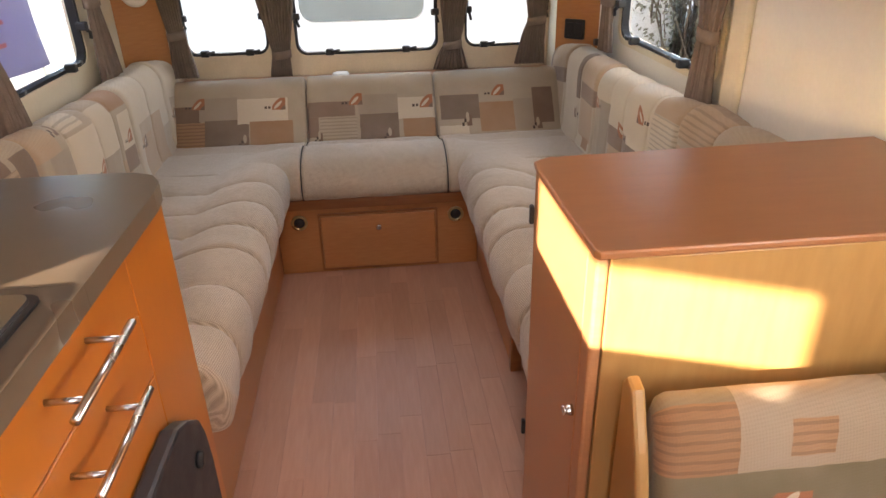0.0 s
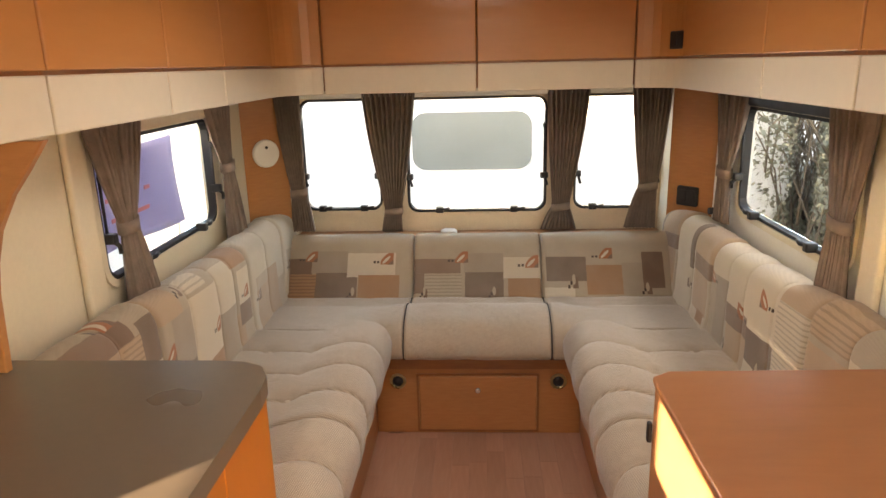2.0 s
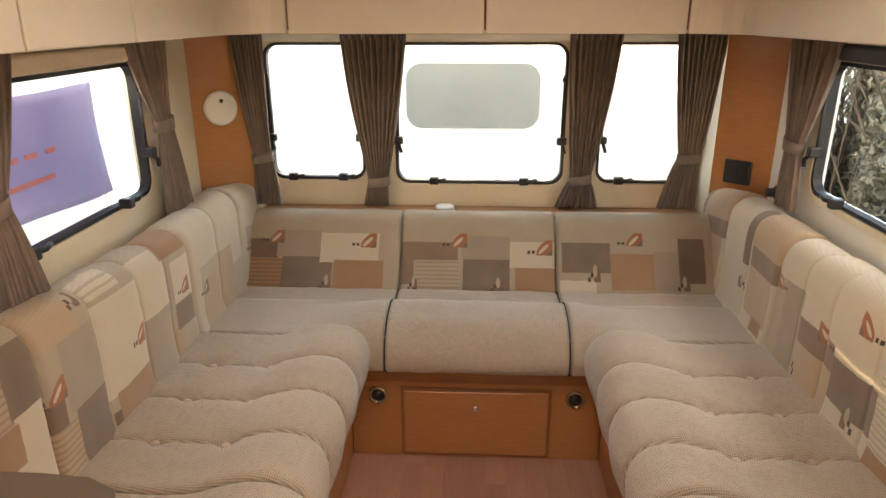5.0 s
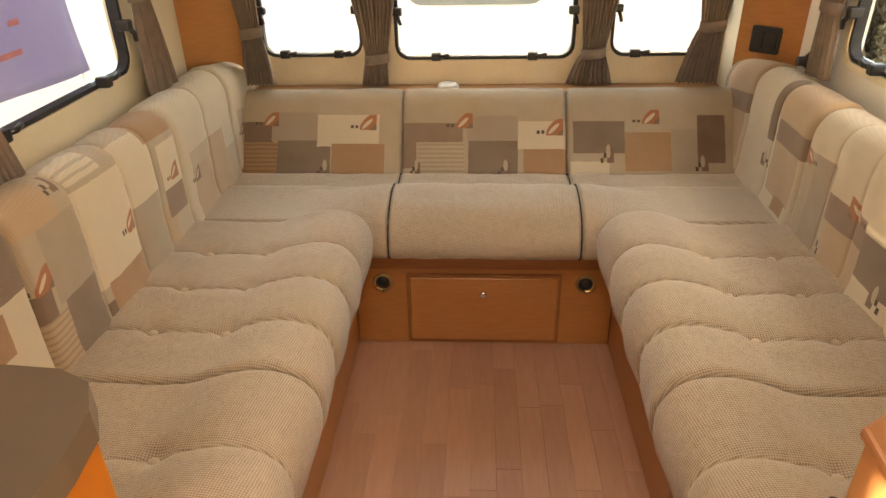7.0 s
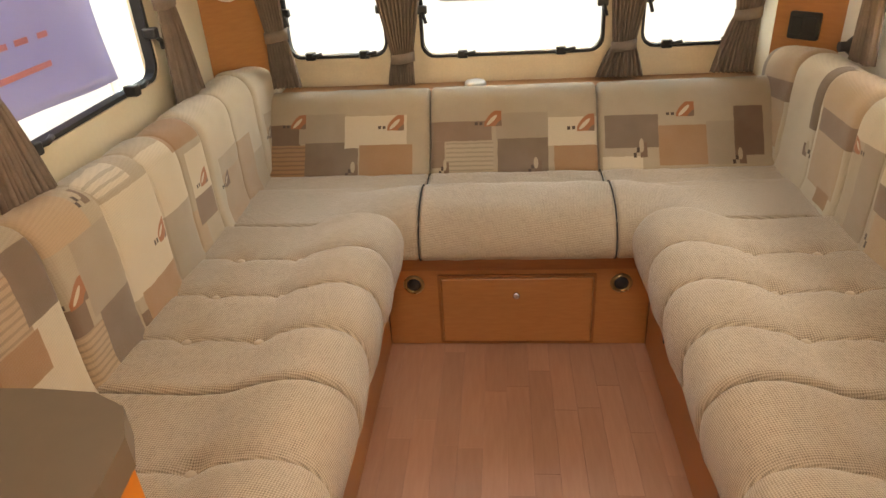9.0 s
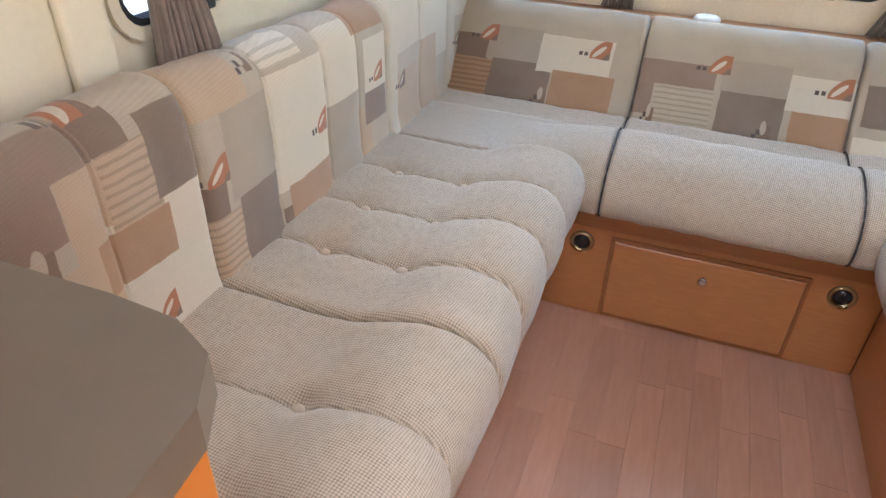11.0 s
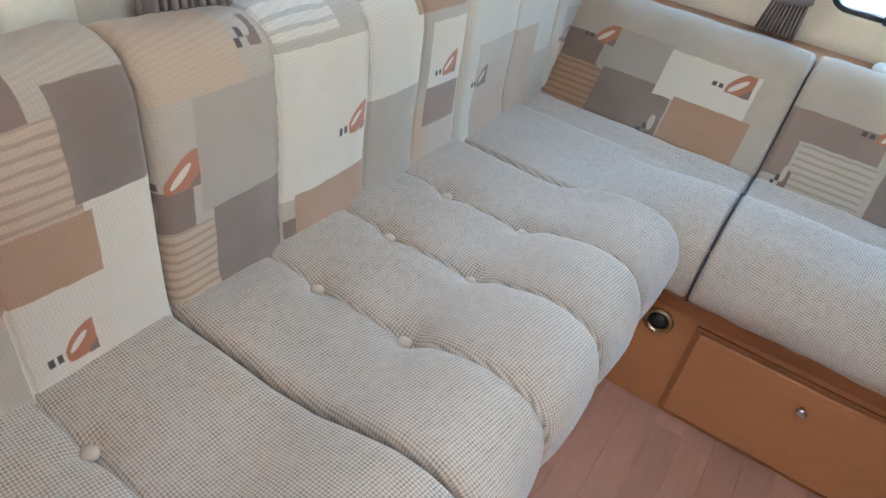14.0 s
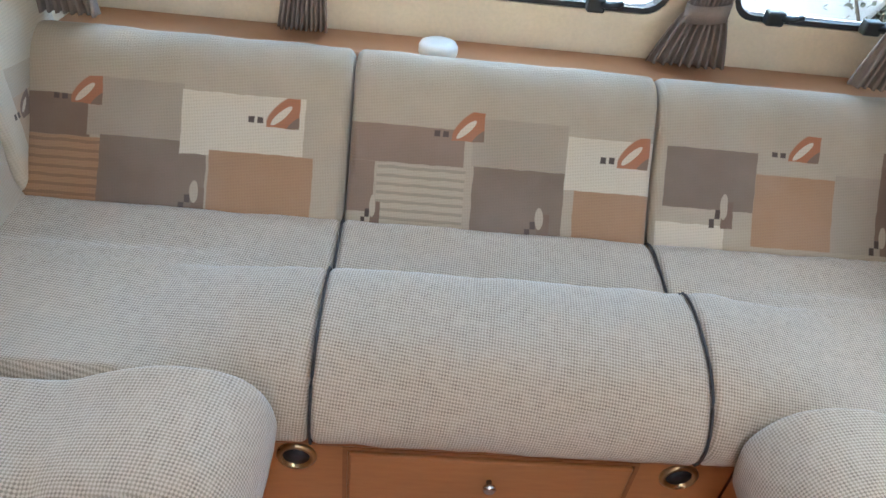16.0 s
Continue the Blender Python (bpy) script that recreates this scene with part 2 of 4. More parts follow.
# ---- builders ----
def obj(name, verts, faces, mat, parent=None, smooth=False, uvs=None):
    me = bpy.data.meshes.new(name)
    me.from_pydata([tuple(v) for v in verts], [], faces)
    me.materials.append(mat)
    if uvs:
        layer = me.uv_layers.new(name="cloth")
        for loop in me.loops:
            layer.data[loop.index].uv = uvs[loop.vertex_index]
    bm = bmesh.new()
    bm.from_mesh(me)
    bmesh.ops.recalc_face_normals(bm, faces=bm.faces)
    bm.to_mesh(me)
    bm.free()
    if smooth:
        for p in me.polygons:
            p.use_smooth = True
    ob = new(name, me)
    ob.parent = parent
    return ob


def box(name, a, b, mat, parent=None, bevel=0.003, segments=2):
    """A bevelled block between two corners."""
    lo, hi = [min(p, q) for p, q in zip(a, b)], [max(p, q) for p, q in zip(a, b)]
    bm = bmesh.new()
    bmesh.ops.create_cube(bm, size=1)
    for v in bm.verts:
        v.co = [lo[k] + (v.co[k] + 0.5) * (hi[k] - lo[k]) for k in range(3)]
    if bevel:
        w = min(bevel, 0.45 * min(h - l for l, h in zip(lo, hi)))
        bmesh.ops.bevel(bm, geom=bm.edges[:], offset=w, segments=segments, affect="EDGES", profile=0.5)
    me = bpy.data.meshes.new(name)
    bm.to_mesh(me)
    bm.free()
    me.materials.append(mat)
    ob = new(name, me)
    ob.parent = parent
    return ob


def prism(name, outline, frame_of, depth, mat, parent=None, bevel=0.0, smooth=False):
    """A flat outline (p, q) given thickness; frame_of(p, q, d) gives the place."""
    n = len(outline)
    bm = bmesh.new()
    front = [bm.verts.new(frame_of(p, q, 0)) for p, q in outline]
    back = [bm.verts.new(frame_of(p, q, depth)) for p, q in outline]
    bm.faces.new(front)
    bm.faces.new(back[::-1])
    for k in range(n):
        bm.faces.new((front[k], back[k], back[(k + 1) % n], front[(k + 1) % n]))
    bmesh.ops.recalc_face_normals(bm, faces=bm.faces)
    if bevel:
        rim = [e for e in bm.edges if (e.verts[0] in front) == (e.verts[1] in front)]
        bmesh.ops.bevel(bm, geom=rim, offset=bevel, segments=2, affect="EDGES", profile=0.5)
    me = bpy.data.meshes.new(name)
    bm.to_mesh(me)
    bm.free()
    me.materials.append(mat)
    ob = new(name, me)
    ob.parent = parent
    return ob


def tube(name, pts, radius, mat, parent=None, sides=8):
    """A round bar along some points."""
    pts = [Vector(p) for p in pts]
    verts, faces = [], []
    for k, p in enumerate(pts):
        d = (pts[min(k + 1, len(pts) - 1)] - pts[max(k - 1, 0)]).normalized()
        a = d.orthogonal().normalized()
        b = d.cross(a)
        for s in range(sides):
            ang = 2 * math.pi * s / sides
            verts.append(p + radius * (math.cos(ang) * a + math.sin(ang) * b))
    for k in range(len(pts) - 1):
        for s in range(sides):
            faces.append((k * sides + s, k * sides + (s + 1) % sides, (k + 1) * sides + (s + 1) % sides, (k + 1) * sides + s))
    faces += [tuple(range(sides)), tuple(range((len(pts) - 1) * sides, len(pts) * sides))]
    return obj(name, verts, faces, mat, parent, True)


def lathe(name, prof, m, mat, parent=None, sides=24):
    """A turned shape: (radius, height) from end to end, at the pose m."""
    verts, faces = [], []
    for r, h in prof:
        for s in range(sides):
            a = 2 * math.pi * s / sides
            verts.append(m @ Vector((r * math.cos(a), r * math.sin(a), h)))
    for k in range(len(prof) - 1):
        for s in range(sides):
            faces.append((k * sides + s, k * sides + (s + 1) % sides, (k + 1) * sides + (s + 1) % sides, (k + 1) * sides + s))
    faces += [tuple(range(sides)), tuple(range((len(prof) - 1) * sides, len(prof) * sides))]
    ob = obj(name, verts, faces, mat, parent)
    for p in ob.data.polygons:
        p.use_smooth = len(p.vertices) == 4
    return ob


def rounded(w, h, r, steps=5):
    """The outline of a rounded rectangle about the origin."""
    out = []
    for cx, cy, a0 in ((w / 2 - r, h / 2 - r, 0), (-w / 2 + r, h / 2 - r, 90), (-w / 2 + r, -h / 2 + r, 180), (w / 2 - r, -h / 2 + r, 270)):
        for k in range(steps + 1):
            a = radians(a0 + 90 * k / steps)
            out.append((cx + r * math.cos(a), cy + r * math.sin(a)))
    return out


def ring(name, outer, inner, frame_of, depth, mat, parent=None):
    """A frame between two outlines of equal count."""
    n = len(outer)
    verts = [frame_of(p, q, d) for d in (0, depth) for line in (outer, inner) for p, q in line]
    faces = []
    for k in range(n):
        j = (k + 1) % n
        faces += [(k, j, n + j, n + k), (2 * n + k, 3 * n + k, 3 * n + j, 2 * n + j), (k, 2 * n + k, 2 * n + j, j), (n + k, n + j, 3 * n + j, 3 * n + k)]
    return obj(name, verts, faces, mat, parent)


def empty(name, at=(0, 0, 0)):
    ob = new(name)
    ob.location = at
    ob.empty_display_size = 0.05
    return ob


def under(ob, parent):
    """Make ob a part of parent and keep it where it is."""
    ob.parent = parent
    ob.matrix_parent_inverse = Matrix.Translation(parent.location).inverted()
    return ob


def soft(pts, step=0.014, rounds=3):
    """A closed outline with its corners cut round and evenly sampled."""
    pts = [Vector(p) for p in pts]
    for _ in range(rounds):
        nxt = []
        for k, p in enumerate(pts):
            q = pts[(k + 1) % len(pts)]
            nxt += [p.lerp(q, 0.25), p.lerp(q, 0.75)]
        pts = nxt
    out, carry = [], 0.0
    for k, p in enumerate(pts):
        q = pts[(k + 1) % len(pts)]
        d = (q - p).length
        s = -carry
        while s + step <= d:
            s += step
            out.append(p.lerp(q, s / d))
        carry = d - s
    return out


def cushion(name, prof, length, place, mat, seams=(), depth=0.012, end=0.03, weight=None, buttons=(), uv_of=None, parent=None, lump=0.003, flip=False):
    """A stuffed cushion: the closed outline prof (a, b) drawn along s from 0 to length, drawn in at its seams and buttons.
    place(s, a, b) gives the place; weight(a, b) how strongly a seam draws the cloth in there."""
    out = soft(prof)
    n = len(out)
    mid = sum(out, Vector((0, 0))) / n
    area = sum(out[k].x * out[(k + 1) % n].y - out[(k + 1) % n].x * out[k].y for k in range(n))
    normals = []
    for k in range(n):
        d = out[(k + 1) % n] - out[k - 1]
        nn = Vector((d.y, -d.x)).normalized()
        normals.append(nn if area > 0 else -nn)
    arc, run = [], 0.0
    for k in range(n):
        arc.append(run)
        run += (out[(k + 1) % n] - out[k]).length
    marks = sorted([0.0, *seams, length])
    stops = set()
    m = max(8, round(length / 0.013))
    stops.update(length * k / m for k in range(m + 1))
    stops.update(end * (1 - math.cos(math.pi / 2 * k / 6)) for k in range(6))
    stops.update(length - end * (1 - math.cos(math.pi / 2 * k / 6)) for k in range(6))
    for q in seams:
        stops.update((q - 0.005, q, q + 0.005))
    stops = sorted(stops)
    verts, uvs, faces = [], [], []
    for s in stops:
        e = min(s, length - s)
        pull = end * (1 - math.sqrt(max(0.0, 1 - (1 - e / end) ** 2))) if e < end else 0.0
        lo = max([q for q in marks if q <= s + 1e-9])
        hi = min([q for q in marks if q > s + 1e-9] or [length])
        if hi <= lo:
            lo, hi = marks[-2], length
        ph = (s - lo) / (hi - lo)
        if seams and lo == 0.0:
            ph = 0.5 + ph / 2
        elif seams and hi == length:
            ph = ph / 2
        roll = 1 - max(0.0, math.sin(math.pi * ph)) ** 0.27 if seams else 0.0
        for k in range(n):
            p, nn = out[k], normals[k]
            w = weight(p.x, p.y) if weight else 1.0
            d = pull + depth * roll * w
            for bs, ba, bd in buttons:
                d += bd * math.exp(-((s - bs) ** 2 + (p.x - ba) ** 2) / 0.0006) * (1 if nn.y > 0.5 else 0)
            x = Vector(place(s, p.x, p.y))
            d -= lump * noise.noise(x * 11) + lump * 0.5 * noise.noise(x * 27)
            q = p - nn * d
            verts.append(place(s, q.x, q.y))
            uvs.append(uv_of(s, p, arc[k]) if uv_of else (s, arc[k]))
    rows = len(stops)
    for r in range(rows - 1):
        for k in range(n):
            j = (k + 1) % n
            faces.append((r * n + k, r * n + j, (r + 1) * n + j, (r + 1) * n + k))
    faces += [tuple(range(n)), tuple(range((rows - 1) * n, rows * n))]
    return obj(name, verts, faces, mat, parent, True, uvs)


# ---- shell ----
HALF, FRONT, REAR, ROOF = 1.04, 4.20, -1.30, 1.82


def wall_sheet(name, ps, zs, holes, frame_of, depth, mat):
    """A wall with openings: the plane is cut at ps and zs, and cells inside a hole are left out."""
    ps = sorted({*ps, *[h[0] for h in holes], *[h[1] for h in holes]})
    zs = sorted({*zs, *[h[2] for h in holes], *[h[3] for h in holes]})

    def kept(i, j):
        if not (0 <= i < len(ps) - 1 and 0 <= j < len(zs) - 1):
            return False
        p, z = (ps[i] + ps[i + 1]) / 2, (zs[j] + zs[j + 1]) / 2
        return not any(h[0] < p < h[1] and h[2] < z < h[3] for h in holes)

    nz = len(zs)
    verts = [frame_of(p, z, d) for d in (0, depth) for p in ps for z in zs]
    off = len(ps) * nz
    faces = []
    for i in range(len(ps) - 1):
        for j in range(nz - 1):
            if not kept(i, j):
                continue
            a, b, c, d = i * nz + j, (i + 1) * nz + j, (i + 1) * nz + j + 1, i * nz + j + 1
            faces += [(a, b, c, d), (off + a, off + d, off + c, off + b)]
            for q, r, ii, jj in ((a, b, i, j - 1), (b, c, i + 1, j), (c, d, i, j + 1), (d, a, i - 1, j)):
                if not kept(ii, jj):
                    faces.append((q, off + q, off + r, r))
    return tagged(obj(name, verts, faces, mat), kind="structure")


LEFT_WIN = (2.70, 3.52, 0.915, 1.31)
RIGHT_WIN = (2.78, 3.60, 0.915, 1.31)
KITCHEN_WIN = (-0.09, 0.64, 1.02, 1.25)
# second unseen opening added, kept low so its sun reaches only the worktop
KITCHEN_SUN_SLIT = (0.66, 1.11, 1.02, 1.111)
FRONT_WINS = [(-0.85, -0.465, 0.80, 1.338), (-0.337, 0.338, 0.787, 1.338), (0.472, 0.865, 0.795, 1.338)]


def on_left(p, z, d):
    return (-HALF - d, p, z)


def on_right(p, z, d):
    return (HALF + d, p, z)


def on_front(p, z, d):
    return (p, FRONT + d, z)


wall_sheet("wall_left", (REAR, FRONT), (0, ROOF + 0.1), [LEFT_WIN, KITCHEN_WIN, KITCHEN_SUN_SLIT], on_left, 0.035, CREAM_WALL)
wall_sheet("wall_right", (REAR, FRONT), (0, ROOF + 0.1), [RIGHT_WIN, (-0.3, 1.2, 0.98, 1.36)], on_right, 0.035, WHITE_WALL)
wall_sheet("wall_front", (-HALF - 0.03, HALF + 0.03), (0, ROOF + 0.1), FRONT_WINS, on_front, 0.035, SHELF)
# the hole is an unseen opening, added to let the rear fill in
wall_sheet("wall_rear", (-HALF - 0.03, HALF + 0.03), (0, ROOF + 0.1), [(-0.5, 0.5, 1.0, 1.5)], lambda p, z, d: (p, REAR - d, z), 0.035, WOOD)
tagged(box("floor", (-HALF, REAR, -0.06), (HALF, FRONT, -0.005), PLANK, None, 0), "worn beech strip laminate floor of the caravan", kind="structure")
# the second hole is unseen, added for the rear roof fill lamp
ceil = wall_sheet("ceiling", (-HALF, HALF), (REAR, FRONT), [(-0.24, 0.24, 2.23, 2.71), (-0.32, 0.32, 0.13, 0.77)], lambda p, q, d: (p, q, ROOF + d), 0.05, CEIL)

# roof light with a translucent dome
ROOF_PANE = Mat("milky_roof_dome", 0.4)
ROOF_PANE.b.inputs["Transmission Weight"].default_value = 0.6
ROOF_PANE.color((0.8, 0.8, 0.78))
rl = empty("roof_light", (0, 2.47, ROOF))
under(ring("frame", rounded(0.54, 0.54, 0.04), rounded(0.46, 0.46, 0.03), lambda p, q, d: (p, 2.47 + q, ROOF - 0.018 + d), 0.02, WHITE), rl)
under(prism("pane", rounded(0.50, 0.50, 0.03), lambda p, q, d: (p, 2.47 + q, ROOF + 0.052 + d), 0.006, ROOF_PANE.m), rl)
tagged(rl, "white plastic framed roof light with milky pane", "roof light")

# raised cover strip at the far end of the ceiling
tagged(box("trim_ceiling", (-0.60, 3.555, ROOF - 0.018), (0.60, 3.60, ROOF - 0.001), WOOD_DARK, None, 0.004), kind="structure")

# wooden corner panels between side walls and windscreen
for sx in (-1, 1):
    a, b = Vector((sx * 1.045, 3.90, 0)), Vector((sx * 0.885, 4.06, 0))
    n = Vector((sx * 0.7, 0.7, 0)).normalized()
    tagged(prism("panel_corner_left" if sx < 0 else "panel_corner_right", [(0, 0.3), (1, 0.3), (1, 1.42), (0, 1.42)],
                 lambda p, q, d: a.lerp(b, p) + n * d + Vector((0, 0, q)), 0.012, WOOD), "cherry wood corner panel beside the windscreen", kind="structure")
    tagged(prism("trim_corner_left" if sx < 0 else "trim_corner_right", [(0, 0.3), (0.15, 0.3), (0.15, 1.42), (0, 1.42)],
                 lambda p, q, d: (sx * (0.885 - 0.02 * p + d), 4.062 + p * 0.92, q), 0.02, CREAM_WALL), kind="structure")
    # cover strips on the side walls
    y = 2.62 if sx < 0 else 2.66
    tagged(box("trim_wall_left" if sx < 0 else "trim_wall_right", (sx * HALF, y - 0.045, 0.6), (sx * (HALF - 0.022), y + 0.045, 1.386), CREAM_WALL, None, 0.012, 3), kind="structure")
    lathe("screw_cover", [(0.008, 0), (0.008, 0.003), (0.004, 0.005)], Matrix.Translation((sx * (HALF - 0.022), y, 0.84)) @ pose(0, 0, 0, 0, -90 * sx, 0), BRASS)
    tagged(bpy.data.objects["screw_cover" if sx < 0 else "screw_cover.001"], "small round screw cover on the wall strip", "screw cover")


# ---- windows ----
def window(name, hole, on, glazing=True, stay=True):
    p0, p1, z0, z1 = hole
    cp, cz, w, h = (p0 + p1) / 2, (z0 + z1) / 2, p1 - p0, z1 - z0
    at = Vector(on(cp, cz, 0))
    ob = empty(name, at)

    def fr(lift):
        return lambda p, q, d: on(cp + p, cz + q, d - lift)

    under(ring("frame", rounded(w + 0.05, h + 0.05, 0.075), rounded(w + 0.006, h + 0.006, 0.055), fr(0.012), 0.010, SHELF if "front" in name else CREAM_WALL), ob)
    under(ring("seal", rounded(w + 0.004, h + 0.004, 0.05), rounded(w - 0.018, h - 0.018, 0.046), fr(0.008), 0.030, RUBBER), ob)
    pane = under(prism("pane", rounded(w - 0.02, h - 0.02, 0.045), fr(-0.018), 0.004, GLASS), ob)
    pane.visible_shadow = False
    if stay:
        spots = [(-0.27 * w, -h / 2), (0.27 * w, -h / 2), (-w / 2, -0.18 * h), (w / 2, -0.18 * h)]
        for k, (dp, dz) in enumerate(spots):
            side = k > 1
            iu = 0.010 if not side else (0.012 if dp < 0 else -0.012)
            c = Vector(on(cp + dp + (iu if side else 0), cz + dz + (0.012 if not side else 0), -0.02))
            under(box("catch", c - Vector((0.019, 0.014, 0.015)), c + Vector((0.019, 0.014, 0.015)), BLACK, None, 0.005), ob)
            tip = Vector(on(cp + dp + (iu if side else 0) + (0.05 if not side else 0.014), cz + dz + (0.022 if not side else -0.045), -0.038))
            knee = c.lerp(tip, 0.5) + (Vector(on(0, 0, -0.012)) - Vector(on(0, 0, 0)))
            under(tube("lever", [c, knee, tip], 0.0068, BLACK), ob)
        for dp in (-w / 2 + 0.012, w / 2 - 0.012):
            under(tube("stay_arm", [on(cp + dp, cz - h * 0.18, -0.014), on(cp + dp, cz + h * 0.28, -0.014)], 0.0045, BLACK), ob)
            k = Vector(on(cp + dp, cz + h * 0.25, -0.02))
            under(box("stay_knob", k - Vector((0.009, 0.009, 0.009)), k + Vector((0.009, 0.009, 0.009)), BLACK, None, 0.004), ob)
    return tagged(ob, "acrylic caravan window with black rubber seal and catches", "window", kind="structure")


window("window_left", LEFT_WIN, on_left)
window("window_right", RIGHT_WIN, on_right)
for k, hole in enumerate(FRONT_WINS):
    window("window_front_%d" % (k + 1), hole, on_front)
for sx, hole in ((-1, LEFT_WIN), (1, RIGHT_WIN)):
    tagged(box("blind_cassette", (sx * (HALF - 0.002), hole[0] - 0.04, 1.318), (sx * (HALF - 0.045), hole[1] + 0.04, 1.362), CHARCOAL if sx > 0 else SHELF, None, 0.010, 3),
           "roller blind cassette above the side window", "blind")
tagged(box("blind_cassette", (-0.86, FRONT - 0.002, 1.345), (0.86, FRONT - 0.04, 1.375), WHITE, None, 0.008, 3), "white roller blind cassette above the windscreen", "blind")


# ---- overhead lockers ----
LX, LY, RAD = 0.742, 3.60, 0.145
LOW, JOINT = 1.386, 1.494


def locker_path(a, b):
    """Points of the locker front between two stations, along the left side, round the corner and so on."""
    run = [(-LX, y) for y in (0.2, LY - RAD)]
    for k in range(1, 7):
        t = radians(90 * k / 7)
        run.append((-LX + RAD - RAD * math.cos(t), LY - RAD + RAD * math.sin(t)))
    half = run + [(-LX + RAD, LY)]
    full = half + [(-x, y) for x, y in half[::-1]]
    full = [Vector(p) for p in full]
    out, s = [], 0.0
    for p, q in zip(full, full[1:]):
        d = (q - p).length
        if s + d > a and s < b:
            for u in (max(a, s), min(b, s + d)):
                v = p.lerp(q, (u - s) / d)
                if not out or (out[-1] - v).length > 1e-5:
                    out.append(v)
        s += d
    return out


def band(name, pts, z0, z1, thick, mat, parent, lift=0.0):
    """A bent board that follows the locker front; lift stands it proud of the carcass."""
    verts, faces = [], []
    n = len(pts)
    for k, p in enumerate(pts):
        d = (pts[min(k + 1, n - 1)] - pts[max(k - 1, 0)]).normalized()
        nn = Vector((d.y, -d.x))
        for o, z in ((lift, z0), (lift, z1), (-thick, z1), (-thick, z0)):
            verts.append((p.x + nn.x * o, p.y + nn.y * o, z))
    for k in range(n - 1):
        for j in range(4):
            i = (j + 1) % 4
            faces.append((k * 4 + j, k * 4 + i, k * 4 + 4 + i, k * 4 + 4 + j))
    faces += [(0, 1, 2, 3), tuple(range(4 * n - 4, 4 * n))]
    ob = obj(name, verts, faces, mat)
    mod = ob.modifiers.new("edge", "BEVEL")
    mod.width, mod.segments, mod.limit_method, mod.angle_limit = 0.0035, 2, "ANGLE", radians(50)
    return under(ob, parent)


TOTAL = sum((q - p).length for p, q in zip(locker_path(0, 99), locker_path(0, 99)[1:]))
ARC = (LY - RAD - 0.2) + RAD * math.pi / 2 * 0.997
cuts = [0, 1.10 - 0.2, 1.60 - 0.2, 2.12 - 0.2, 2.60 - 0.2, 2.975 - 0.2, ARC + 0.012, ARC + (LX - RAD) + 0.01, ARC + 2 * (LX - RAD) + 0.006]
cuts += [TOTAL - (2.76 - 0.2), TOTAL - (2.31 - 0.2), TOTAL - (1.80 - 0.2), TOTAL - 1.0, TOTAL]
for a, b in zip(cuts, cuts[1:]):
    pts = locker_path(a + 0.0032, b - 0.0032)
    mid = pts[len(pts) // 2]
    unit = empty("overhead_locker", (mid.x, mid.y, LOW))
    band("door", pts, JOINT + 0.004, ROOF - 0.012, 0.016, WOOD_DOOR, unit, 0.003)
    band("rail", pts, LOW, JOINT - 0.004, 0.016, CREAM_GLOSS, unit, 0.0)
    inner = locker_path(a, b)
    band("carcass", inner, LOW + 0.01, ROOF - 0.002, 0.030, WOOD_DARK, unit, -0.012)
    tagged(unit, "overhead locker with orange cherry door and cream lower rail", "locker", "overhead lockers round the lounge")

# locker floors
for sx in (-1, 1):
    tagged(box("locker_floor_left" if sx < 0 else "locker_floor_right", (sx * (LX + 0.012), 0.2, LOW + 0.001), (sx * (HALF - 0.002), LY, LOW + 0.012), CREAM_GLOSS, None, 0.002), kind="structure")
tagged(box("locker_floor_front", (-HALF + 0.004, LY + 0.012, LOW + 0.002), (HALF - 0.004, FRONT - 0.004, LOW + 0.013), CREAM_GLOSS, None, 0.002), kind="structure")

# black socket plate on the curved corner
t = radians(20)
sp = Vector((LX - RAD + RAD * math.cos(t) - 0.008, LY - RAD + RAD * math.sin(t) - 0.006, 1.555))
face = Matrix.Translation(sp) @ pose(0, 0, 0, 0, 0, -(90 - 20))
sock = empty("socket_plate", sp)
under(prism("plate", rounded(0.082, 0.062, 0.006), lambda p, q, d: face @ Vector((p, d, q)), 0.012, BLACK, None, 0.002), sock)
for dx in (-0.02, 0.02):
    under(prism("insert", rounded(0.03, 0.045, 0.003), lambda p, q, d: face @ Vector((p + dx, d - 0.003, q)), 0.004, RUBBER), sock)
tagged(sock, "small black socket plate on the locker corner", "socket")


